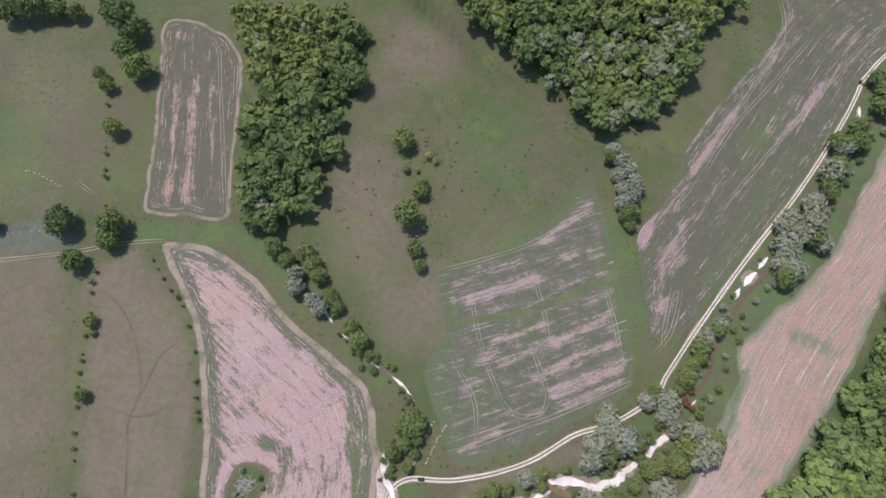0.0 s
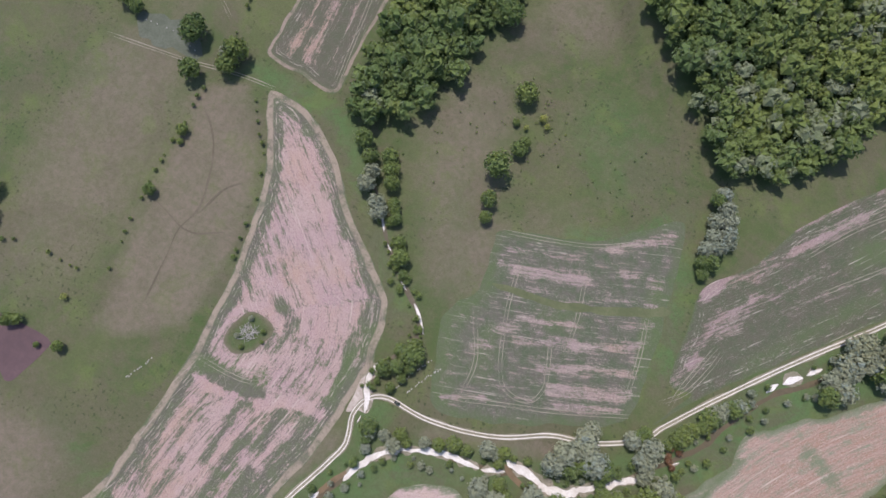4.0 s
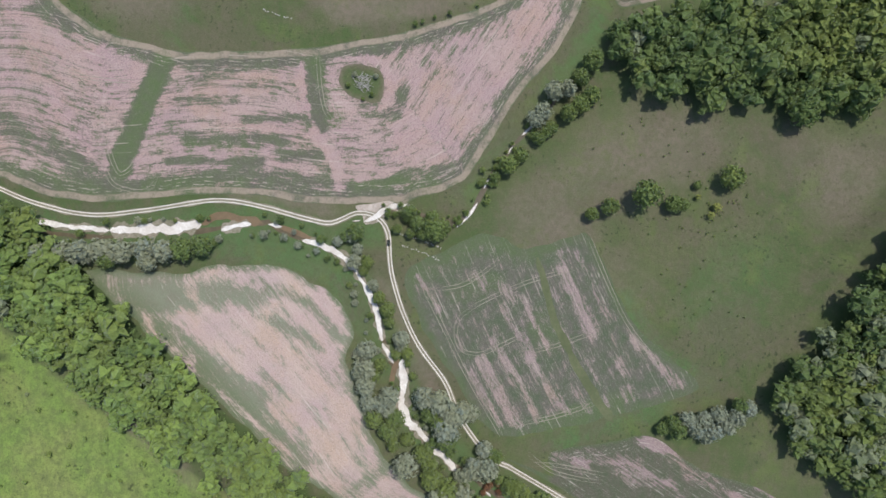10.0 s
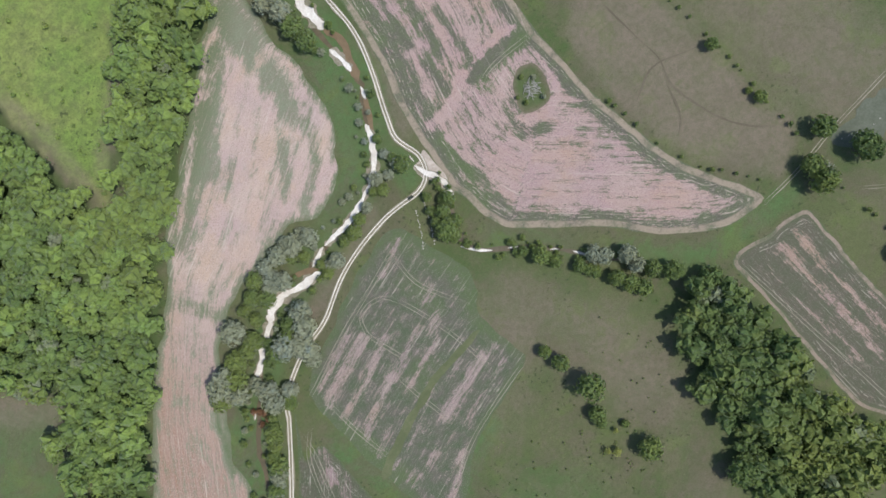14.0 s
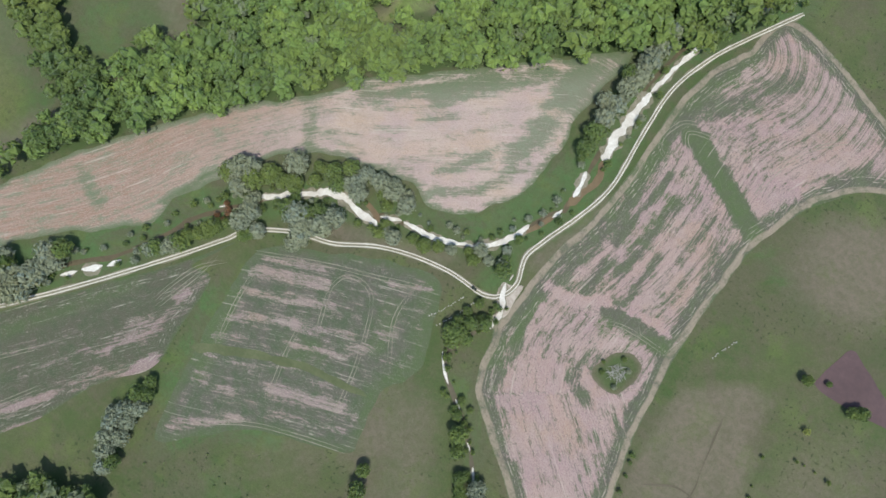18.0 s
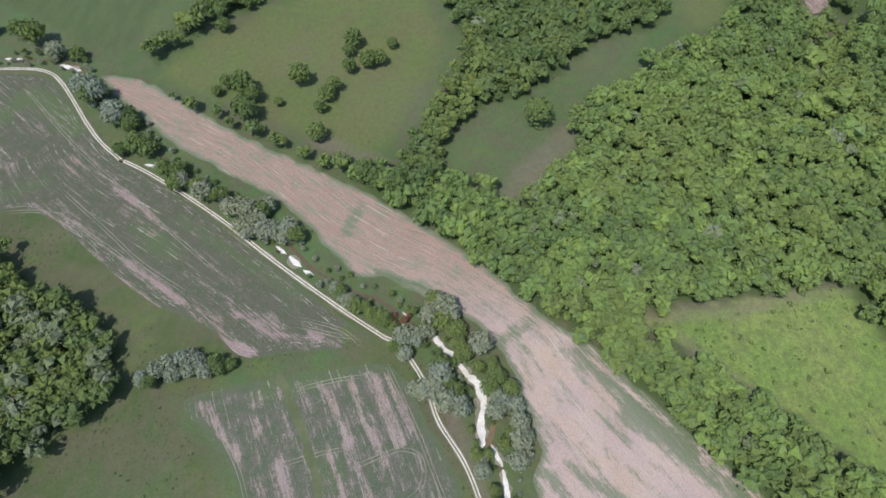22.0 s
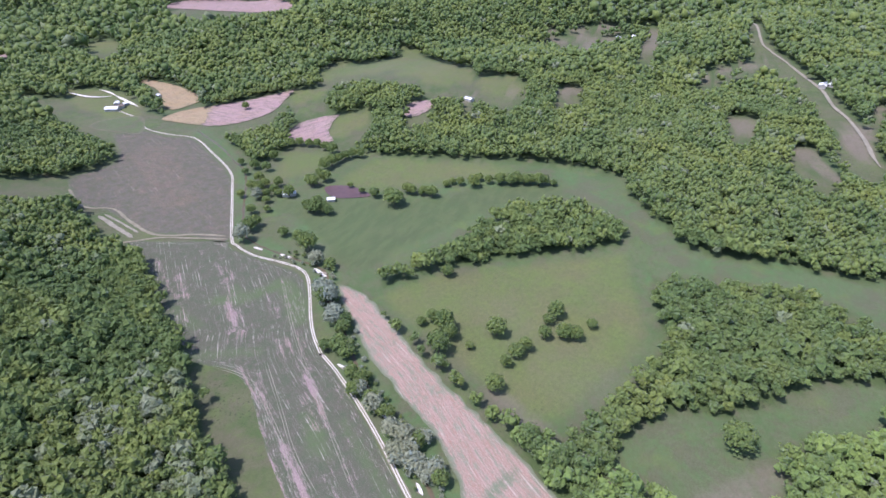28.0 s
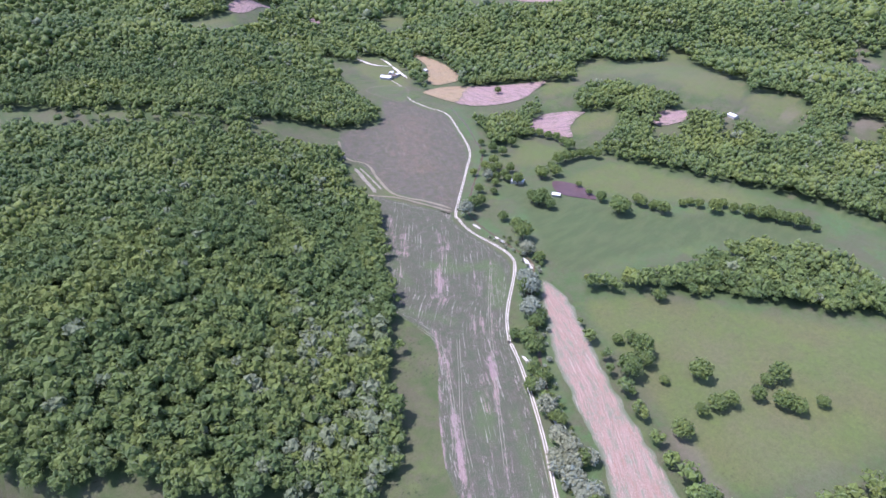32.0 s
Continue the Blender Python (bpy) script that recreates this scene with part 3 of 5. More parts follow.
CREEKSIDE_GREENS = [
    ([(104, -88), (78, -111), (1, -182)], 8, 0.41),
    ([(35, -48), (17, -77), (0, -118)], 5, 0.41),
    ([(208, 42), (188, 49)], 4, 0.41),
    ([(131, -61), (114, -41)], 4, 0.36),
    ([(245, 169), (212, 106), (182, 73), (158, 43)], 3, 0.36),
    ([(0, -179), (25, -154), (80, -113)], 8, 0.27),
]
CRESCENT_GREENS = [
    (STRIP_LINE, 5.0, 1.3),
    ([(-101, -58), (-90, -49), (-69, -49)], 5, 0.9),
    ([(-38, -39), (-33, -2)], 5, 0.9),
    ([(-45, -149), (-41, -103)], 4, 0.8),
    ([(-62, -219), (-39, -170), (-41, -126)], 5, 0.8),
    ([(-67, -147), (-58, -95)], 4, 0.7),
]

VALLEY = np.array([(-90, -300), (-30, -100), (60, -5), (150, 55), (330, 265), (410, 430), (540, 620), (640, 850), (800, 1200), (1000, 1700)], float)


def ramp(a, b, v):
    s = np.clip((v - a) / (b - a), 0, 1)
    return s * s * (3 - 2 * s)


def valley_distance(x, y):
    """Signed distance from the valley's line (positive: west of it) and the way along it."""
    best = np.full(np.shape(x), 1e9)
    side, along, run = np.zeros(np.shape(x)), np.zeros(np.shape(x)), 0.0
    for (ax, ay), (bx, by) in zip(VALLEY[:-1], VALLEY[1:]):
        dx, dy = bx - ax, by - ay
        size = math.hypot(dx, dy)
        s = np.clip(((x - ax) * dx + (y - ay) * dy) / size**2, 0, 1)
        px, py = x - ax - s * dx, y - ay - s * dy
        d = np.hypot(px, py)
        near = d < best
        best = np.where(near, d, best)
        side = np.where(near, np.sign(dx * py - dy * px), side)
        along = np.where(near, run + s * size, along)
        run += size
    return best * side, along


def height(x, y):
    """The land: a flat valley floor, a wooded hill west of it, gentler slopes east of it, rolling far hills."""
    x, y = np.asarray(x, float), np.asarray(y, float)
    d, along = valley_distance(x, y)
    far = ramp(600, 1500, np.hypot(x, y))
    west = ramp(95, 330, d) * ramp(330, 620, along) * 46
    east = ramp(120, 420, -d) * (12 + 18 * ramp(420, 200, along))
    roll = 16 * np.sin(x / 170 + 0.6) * np.sin(y / 150 + x / 400) + 11 * np.sin((x + y) / 97 + 1)
    lift = ramp(60, 300, np.abs(d))
    return west + east + far * lift * (30 + roll) + lift * ramp(250, 600, np.abs(d)) * 0.35 * roll * ramp(300, 700, np.hypot(x, y))


def smooth(points, step=3.0, closed=True, wobble=0.0, seed=0):
    """A soft curve through the points, cut into even short steps."""
    p = np.array(points, float)
    n = len(p)
    out = []
    for i in range(n if closed else n - 1):
        if closed:
            a, b, c, d = p[i - 1], p[i], p[(i + 1) % n], p[(i + 2) % n]
        else:
            a, b, c, d = p[max(i - 1, 0)], p[i], p[i + 1], p[min(i + 2, n - 1)]
        k = max(1, int(np.hypot(*(c - b)) / step))
        for s in np.arange(k) / k:
            out.append(0.5 * (2 * b + (c - a) * s + (2 * a - 5 * b + 4 * c - d) * s**2 + (3 * b - a - 3 * c + d) * s**3))
    if not closed:
        out.append(p[-1])
    out = np.array(out)
    if wobble:
        for row in out:
            v = noise.noise_vector(Vector((row[0] * 0.11, row[1] * 0.11, seed)))
            row += (v[0] * wobble, v[1] * wobble)
    return out


def inside(x, y, poly):
    poly = np.asarray(poly, float)
    hit = np.zeros(np.shape(x), bool)
    for (ax, ay), (bx, by) in zip(poly, np.roll(poly, -1, 0)):
        if ay != by:
            hit ^= ((ay > y) != (by > y)) & (x < (bx - ax) * (y - ay) / (by - ay) + ax)
    return hit


def from_line(x, y, line, closed=False):
    """Distance from a line, on which side (positive: left) and how far along."""
    line = np.asarray(line, float)
    ends = np.roll(line, -1, 0) if closed else line[1:]
    best = np.full(np.shape(x), 1e9)
    side, along, run = np.ones(np.shape(x)), np.zeros(np.shape(x)), 0.0
    for (ax, ay), (bx, by) in zip(line if closed else line[:-1], ends):
        dx, dy = bx - ax, by - ay
        size = math.hypot(dx, dy) + 1e-9
        s = np.clip(((x - ax) * dx + (y - ay) * dy) / size**2, 0, 1)
        px, py = x - ax - s * dx, y - ay - s * dy
        d = np.hypot(px, py)
        near = d < best
        best, side = np.where(near, d, best), np.where(near, np.sign(dx * py - dy * px), side)
        along = np.where(near, run + s * size, along)
        run += size
    return best, side, along


# ---- materials ----
class Nodes:
    """A short way to write node materials."""

    def __init__(self, name, rough=0.95):
        self.mat = bpy.data.materials.new(name)
        self.mat.use_nodes = True
        self.tree = self.mat.node_tree
        self.out = self.tree.nodes["Principled BSDF"]
        self.out.inputs["Roughness"].default_value = rough
        self.out.inputs["Specular IOR Level"].default_value = 0.2
        self.place = self.add("ShaderNodeTexCoord").outputs["Object"]

    def add(self, kind, **values):
        node = self.tree.nodes.new(kind)
        for key, value in values.items():
            sock = node.inputs[key]
            if isinstance(value, bpy.types.NodeSocket):
                self.tree.links.new(value, sock)
            else:
                sock.default_value = value
        return node

    def attr(self, name):
        node = self.add("ShaderNodeAttribute")
        node.attribute_name = name
        return node

    def noise(self, scale, detail=4.0, rough=0.6, at=None, warp=0.0):
        node = self.add("ShaderNodeTexNoise", Vector=at or self.place, Scale=scale, Detail=detail, Roughness=rough, Distortion=warp)
        return node.outputs["Fac"]

    def scaled(self, vector, x, y, z=1.0, turn=0.0):
        node = self.add("ShaderNodeMapping", Vector=vector, Scale=(x, y, z), Rotation=(0, 0, turn))
        return node.outputs[0]

    def ramp(self, fac, low, high, a=0.0, b=1.0):
        node = self.tree.nodes.new("ShaderNodeMapRange")
        node.interpolation_type = "SMOOTHSTEP"
        self.tree.links.new(fac, node.inputs[0])
        for n, v in enumerate((low, high, a, b)):
            node.inputs[n + 1].default_value = v
        return node.outputs[0]

    def math(self, op, a, b):
        node = self.tree.nodes.new("ShaderNodeMath")
        node.operation = op
        for n, v in enumerate((a, b)):
            if isinstance(v, bpy.types.NodeSocket):
                self.tree.links.new(v, node.inputs[n])
            else:
                node.inputs[n].default_value = v
        return node.outputs[0]

    def mix(self, fac, a, b, kind="MIX"):
        node = self.tree.nodes.new("ShaderNodeMix")
        node.data_type, node.blend_type = "RGBA", kind
        for n, v in ((0, fac), (6, a), (7, b)):
            if isinstance(v, bpy.types.NodeSocket):
                self.tree.links.new(v, node.inputs[n])
            else:
                node.inputs[n].default_value = v if n == 0 else (*v, 1.0)
        return node.outputs[2]

    def done(self, color, bump=None, strength=0.5, depth=0.1):
        self.tree.links.new(color, self.out.inputs["Base Color"])
        if bump is not None:
            node = self.add("ShaderNodeBump", Strength=strength, Distance=depth, Height=bump)
            self.tree.links.new(node.outputs[0], self.out.inputs["Normal"])
        return self.mat


def ground_material():
    """Meadow grass: dry and lush drifts, tufts, dark weed clumps and flecks of straw."""
    n = Nodes("grass_land")
    n.out.inputs["Sheen Weight"].default_value = 0.08
    n.out.inputs["Sheen Roughness"].default_value = 0.4
    n.out.inputs["Sheen Tint"].default_value = (0.84, 0.93, 1.0, 1.0)
    big, mid, fine = n.noise(0.012, 5), n.noise(0.06, 7, 0.7), n.noise(0.9, 6, 0.8)
    tuft = n.noise(0.28, 6, 0.75)
    c = n.mix(n.ramp(big, 0.38, 0.62), (0.072, 0.112, 0.038), (0.122, 0.136, 0.062))
    c = n.mix(n.math("MULTIPLY", n.ramp(mid, 0.42, 0.62), 0.75), c, (0.142, 0.128, 0.082))
    dry = n.math("MULTIPLY", n.attr("dry").outputs["Fac"], n.ramp(mid, 0.25, 0.6, 0.5, 1.0))
    c = n.mix(dry, c, (0.196, 0.160, 0.124))
    lush = n.math("MULTIPLY", n.attr("lush").outputs["Fac"], n.ramp(mid, 0.3, 0.65, 1.0, 0.55))
    c = n.mix(lush, c, (0.092, 0.168, 0.062))
    c = n.mix(n.math("MULTIPLY", n.ramp(n.noise(0.035, 6, 0.72), 0.52, 0.64), 0.6), c, (0.135, 0.180, 0.055))
    c = n.mix(n.math("MULTIPLY", n.ramp(n.noise(0.022, 7, 0.74, warp=0.6), 0.48, 0.60), 0.6), c, (0.128, 0.108, 0.078))
    c = n.mix(n.math("MULTIPLY", n.attr("hay").outputs["Fac"], n.ramp(mid, 0.3, 0.6, 0.9, 0.6)), c, n.mix(n.ramp(n.noise(0.015, 4), 0.4, 0.6), (0.150, 0.188, 0.050), (0.178, 0.180, 0.062)))
    drill = n.noise(1.0, 4, 0.6, n.scaled(n.place, 0.03, 0.10, 1.0, 0.6))
    c = n.mix(n.math("MULTIPLY", n.attr("crop").outputs["Fac"], 0.85), c, n.mix(n.ramp(drill, 0.4, 0.62), (0.078, 0.112, 0.045), (0.104, 0.136, 0.055)))
    young = n.math("MULTIPLY", n.attr("young").outputs["Fac"], n.ramp(n.noise(0.16, 6, 0.7), 0.3, 0.62, 0.5, 1.0))
    c = n.mix(young, c, n.mix(n.ramp(n.noise(0.03, 5), 0.4, 0.62), (0.205, 0.310, 0.070), (0.258, 0.322, 0.088)))
    c = n.mix(n.ramp(tuft, 0.35, 0.68, 0.0, 0.5), c, (0.085, 0.100, 0.044))
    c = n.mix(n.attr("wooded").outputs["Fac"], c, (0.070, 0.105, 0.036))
    c = n.mix(n.ramp(fine, 0.4, 0.75, 0.0, 0.55), c, (0.065, 0.075, 0.033))
    c = n.mix(n.ramp(n.noise(0.7, 4, 0.8), 0.60, 0.72, 0, 0.32), c, (0.27, 0.25, 0.15))
    c = n.mix(n.ramp(n.noise(1.4, 4, 0.85), 0.47, 0.34, 0, 0.5), c, (0.05, 0.06, 0.028))
    c = n.mix(n.math("MULTIPLY", dry, 0.55), c, n.mix(n.ramp(tuft, 0.4, 0.6), (0.192, 0.157, 0.121), (0.166, 0.140, 0.103)))
    weeds = n.math("MULTIPLY", n.ramp(n.noise(0.5, 2, 0.4), 0.62, 0.67), n.ramp(n.noise(0.018, 4), 0.46, 0.56))
    weeds = n.math("MULTIPLY", weeds, n.ramp(n.math("ADD", n.math("ADD", n.attr("dry").outputs["Fac"], n.attr("lush").outputs["Fac"]), n.attr("crop").outputs["Fac"]), 0.75, 0.1, 0.15, 1.0))
    c = n.mix(n.math("MULTIPLY", weeds, 0.75), c, (0.046, 0.060, 0.026))
    return n.done(c, n.math("ADD", fine, tuft), 0.7, 0.4)


def field_material(name, soil, weeds, pale, bands=0.22, dark=(0.13, 0.115, 0.10), streaks=0.5, lane=None, tyres=(), contrast=0.2):
    """Bare soil and stubble in rows, weeds between them, a pale headland lane and tyre lines along the edge."""
    n = Nodes(name)
    rows = n.add("ShaderNodeUVMap")
    rows.uv_map = "rows"
    uv = rows.outputs[0]
    streak = n.noise(1.0, 6, 0.62, n.scaled(uv, 0.05, bands))
    thin = n.noise(1.0, 4, 0.6, n.scaled(uv, 0.05, 1.3))
    crumb, spot = n.noise(0.9, 6, 0.85), n.noise(0.13, 6, 0.7)
    clods = n.noise(1.0, 5, 0.75, n.scaled(uv, 0.3, 1.0))
    bare = n.attr("bare").outputs["Fac"]
    edge = n.attr("edge").outputs["Fac"]
    mixed = n.math("MULTIPLY", bare, 1.4)
    for layer, weight in ((streak, 3.6), (thin, 1.6), (spot, 2.4), (crumb, 1.8), (clods, 2.6)):
        mixed = n.math("ADD", mixed, n.math("MULTIPLY", layer, weight))
    fac = n.ramp(n.math("SUBTRACT", mixed, 6.78), -contrast - 0.25, contrast + 0.25)
    open_soil = n.ramp(n.math("SUBTRACT", mixed, 6.78), -1.3, 0.3, 0.25, 1.0)
    ground = n.mix(n.ramp(n.noise(0.04, 5), 0.35, 0.65), soil, tuple(v * f for v, f in zip(soil, (0.92, 0.84, 0.94))))
    ground = n.mix(n.ramp(n.noise(0.03, 4, 0.6, n.scaled(uv, 0.5, 1.5)), 0.45, 0.7, 0, 0.6), ground, tuple(v * f for v, f in zip(soil, (1.05, 0.95, 0.80))))
    ground = n.mix(n.ramp(n.noise(0.028, 6, 0.7), 0.50, 0.64, 0.0, 0.7), ground, tuple(v * f for v, f in zip(soil, (0.93, 0.84, 0.70))))
    ground = n.mix(n.ramp(n.noise(0.021, 6, 0.7), 0.50, 0.64, 0.0, 0.6), ground, tuple(v * f for v, f in zip(soil, (0.84, 0.84, 0.92))))
    ground = n.mix(n.attr("rust").outputs["Fac"], ground, tuple(v * f for v, f in zip(soil, (0.60, 0.46, 0.385))))
    ground = n.mix(n.ramp(thin, 0.42, 0.62, 0.0, 0.45), ground, tuple(v * f for v, f in zip(soil, (0.80, 0.78, 0.80))))
    ground = n.mix(n.ramp(crumb, 0.35, 0.7, 0.0, 0.5), ground, tuple(v * 0.66 for v in soil))
    growth = n.mix(n.ramp(spot, 0.35, 0.65), weeds, dark)
    growth = n.mix(n.ramp(crumb, 0.35, 0.7, 0.0, 0.45), growth, tuple(v * 0.6 for v in weeds))
    growth = n.mix(n.math("MULTIPLY", n.attr("green").outputs["Fac"], n.ramp(spot, 0.3, 0.6, 1.0, 0.6)), growth, n.mix(crumb, (0.070, 0.106, 0.044), (0.112, 0.146, 0.066)))
    c = n.mix(fac, growth, ground)
    fleck = n.noise(1.5, 4, 0.85)
    c = n.mix(n.math("MULTIPLY", n.ramp(fleck, 0.54, 0.62, 0, 0.6), open_soil), c, pale)
    c = n.mix(n.math("MULTIPLY", n.ramp(fleck, 0.46, 0.38, 0, 0.5), open_soil), c, tuple(v * 0.55 for v in dark))
    lines = n.ramp(n.noise(1.0, 2, 0.4, n.scaled(uv, 0.014, 0.8)), 0.62, 0.66, 0, streaks)
    c = n.mix(n.math("MULTIPLY", lines, n.ramp(n.noise(0.05, 6, 0.75), 0.46, 0.6)), c, pale)
    wander = n.math("ADD", edge, n.math("MULTIPLY", n.math("SUBTRACT", n.noise(0.045, 4), 0.5), 5.0))
    worn = n.ramp(n.noise(0.09, 6, 0.75), 0.36, 0.56, 0.15, 0.95)
    if lane:
        off = n.math("ABSOLUTE", n.math("SUBTRACT", wander, lane[0]), 0.0)
        c = n.mix(n.math("MULTIPLY", n.ramp(off, lane[1] * 1.25, lane[1] * 0.7, 0, 0.9), worn), c, n.mix(n.ramp(crumb, 0.3, 0.7), lane[2], tuple(v * 0.78 for v in lane[2])))
    for at in tyres:
        off = n.math("ABSOLUTE", n.math("SUBTRACT", wander, at), 0.0)
        c = n.mix(n.math("MULTIPLY", n.ramp(off, 0.34, 0.14, 0, 0.55), n.ramp(n.noise(0.07 + 0.01 * at, 6, 0.8), 0.50, 0.58)), c, pale)
    return n.done(c, n.math("ADD", crumb, thin), 0.5, 0.15)


def plain_material(name, a, b, scale, rough=0.95, bump=0.1, c=None):
    n = Nodes(name, rough)
    fine, wide = n.noise(scale, 6, 0.7), n.noise(scale * 0.13, 4)
    col = n.mix(n.ramp(fine, 0.3, 0.7), a, b)
    col = n.mix(n.ramp(wide, 0.35, 0.7, 0, 0.6), col, c or tuple(v * 0.75 for v in a))
    return n.done(col, fine, 0.5, bump)


def leaf_material(name, a, b, dark, sheen=0.2, silver=(0.31, 0.335, 0.235), lime=(0.345, 0.462, 0.108)):
    """Leaves that vary from tree to tree and from stand to stand, with silvery and lime-green trees among them."""
    n = Nodes(name, 0.65)
    n.out.inputs["Specular IOR Level"].default_value = 0.15
    n.out.inputs["Sheen Weight"].default_value = sheen
    n.out.inputs["Sheen Roughness"].default_value = 0.35
    n.out.inputs["Sheen Tint"].default_value = (0.84, 0.94, 0.95, 1.0)
    tint = n.attr("tint").outputs["Fac"]
    info = n.tree.nodes.new("ShaderNodeObjectInfo")
    t = n.math("FRACT", n.math("ADD", tint, info.outputs["Random"]), 0.0)
    place = n.add("ShaderNodeNewGeometry").outputs["Position"]
    wide, leaf, twig = n.noise(0.018, 3, 0.5, place), n.noise(0.9, 5, 0.8, place), n.noise(0.35, 3, 0.6, place)
    stand = n.noise(0.0075, 5, 0.65, place)
    c = n.mix(t, a, b)
    c = n.mix(n.math("MULTIPLY", n.ramp(t, 0.80, 0.86), 0.55), c, tuple(v * f for v, f in zip(a, (0.75, 0.92, 1.35))))
    c = n.mix(n.math("MULTIPLY", n.ramp(t, 0.12, 0.06), 0.6), c, tuple(v * f for v, f in zip(b, (1.25, 1.12, 0.95))))
    c = n.mix(n.ramp(stand, 0.42, 0.60, 0.0, 0.6), c, tuple(v * f for v, f in zip(a, (0.74, 0.86, 1.05))))
    c = n.mix(n.ramp(n.noise(0.012, 4, 0.6, place), 0.50, 0.62, 0.0, 0.4), c, tuple(v * f for v, f in zip(b, (1.2, 1.08, 0.9))))
    lit = n.math("MULTIPLY", n.attr("lime").outputs["Fac"], n.ramp(wide, 0.35, 0.6, 0.6, 1.0))
    c = n.mix(lit, c, n.mix(t, tuple(v * f for v, f in zip(lime, (0.74, 0.84, 1.05))), lime))
    c = n.mix(n.attr("silver").outputs["Fac"], c, silver)
    c = n.mix(n.ramp(twig, 0.35, 0.7, 0.0, 0.25), c, b)
    c = n.mix(n.ramp(leaf, 0.45, 0.62, 0.0, 0.42), c, dark)
    c = n.mix(n.ramp(n.noise(1.7, 4, 0.8, place), 0.52, 0.64, 0.0, 0.45), c, tuple(min(v * 1.35, 0.8) for v in b))
    mat = n.done(c, n.math("ADD", n.math("MULTIPLY", twig, 1.6), n.math("MULTIPLY", leaf, 1.5)), 0.75, 0.8)
    glow = n.add("ShaderNodeBsdfTranslucent", Color=n.mix(0.5, c, (0.14, 0.22, 0.04)))
    both = n.add("ShaderNodeMixShader", Fac=0.22)
    n.tree.links.new(n.out.outputs[0], both.inputs[1])
    n.tree.links.new(glow.outputs[0], both.inputs[2])
    n.tree.links.new(both.outputs[0], n.tree.nodes["Material Output"].inputs[0])
    return mat


GRASS = ground_material()
PINK = field_material("stubble_soil", (0.415, 0.308, 0.280), (0.118, 0.135, 0.082), (0.50, 0.42, 0.36), 0.34, (0.115, 0.108, 0.088), lane=(2.0, 1.7, (0.35, 0.285, 0.22)), tyres=(5.0, 6.7, 9.0))
GREYF = field_material("weedy_soil", (0.345, 0.275, 0.245), (0.092, 0.115, 0.070), (0.47, 0.41, 0.35), 0.45, (0.132, 0.120, 0.100), 0.5, contrast=0.35)
EARTH = field_material("dark_tilled_soil", (0.370, 0.278, 0.235), (0.100, 0.108, 0.070), (0.42, 0.37, 0.31), 0.40, (0.118, 0.108, 0.082), lane=(1.2, 1.0, (0.33, 0.26, 0.21)), tyres=(4.5, 6.2))
SLATE = field_material("slate_weedy_soil", (0.315, 0.240, 0.222), (0.090, 0.106, 0.064), (0.46, 0.41, 0.35), 0.55, (0.112, 0.105, 0.078), 0.6, tyres=(3.6, 5.3), contrast=0.35)
UPLAND = field_material("brown_ploughed_soil", (0.176, 0.140, 0.100), (0.100, 0.108, 0.066), (0.28, 0.235, 0.20), 0.10, contrast=0.9)
MAUVE = field_material("mauve_soil", (0.385, 0.275, 0.255), (0.24, 0.19, 0.14), (0.42, 0.31, 0.28))
TANFAR = field_material("dry_stubble", (0.36, 0.28, 0.165), (0.25, 0.21, 0.11), (0.42, 0.34, 0.22))
TANF = field_material("dusty_soil", (0.500, 0.392, 0.338), (0.215, 0.232, 0.160), (0.53, 0.45, 0.39), 0.34, (0.20, 0.195, 0.140), contrast=0.4)
ROADM = plain_material("crushed_limestone", (0.66, 0.61, 0.54), (0.78, 0.74, 0.68), 1.3)
VERGE = plain_material("trodden_grass", (0.20, 0.185, 0.125), (0.30, 0.265, 0.195), 0.7)
VERGE_PALE = plain_material("pressed_straw", (0.24, 0.22, 0.165), (0.34, 0.31, 0.25), 0.9)
GRAVELM = plain_material("washed_gravel", (0.62, 0.58, 0.53), (0.82, 0.79, 0.75), 0.9, 0.9, 0.2, (0.50, 0.44, 0.38))
SHINGLE_BED = plain_material("damp_shingle", (0.20, 0.175, 0.125), (0.34, 0.30, 0.24), 0.8, 0.85, 0.1, (0.13, 0.135, 0.08))
TRODDEN = plain_material("trodden_gravel", (0.36, 0.30, 0.25), (0.54, 0.47, 0.41), 0.5, 0.9, 0.1)
MUD = plain_material("muddy_water", (0.150, 0.118, 0.075), (0.10, 0.085, 0.055), 0.2, 0.25, 0.02)
POOLM = plain_material("silty_water", (0.215, 0.150, 0.090), (0.150, 0.112, 0.068), 0.35, 0.3, 0.02)
WET = plain_material("wet_stony_grass", (0.098, 0.116, 0.078), (0.142, 0.148, 0.120), 0.8, 0.9, 0.15)
PURPLE = plain_material("purple_mud", (0.105, 0.068, 0.072), (0.135, 0.085, 0.085), 0.3, 0.5, 0.05)
SWALE_GREEN = plain_material("lane_grass", (0.105, 0.130, 0.062), (0.150, 0.150, 0.085), 0.7)
SWALEM = plain_material("swale_grass", (0.128, 0.112, 0.078), (0.160, 0.136, 0.100), 0.6)
BARK = plain_material("bark", (0.10, 0.08, 0.06), (0.16, 0.13, 0.10), 4.0)
LEAF = leaf_material("green_leaves", (0.108, 0.170, 0.054), (0.256, 0.315, 0.088), (0.056, 0.094, 0.028))
LEAF_GREY = leaf_material("silver_leaves", (0.405, 0.42, 0.295), (0.305, 0.33, 0.205), (0.17, 0.185, 0.11))


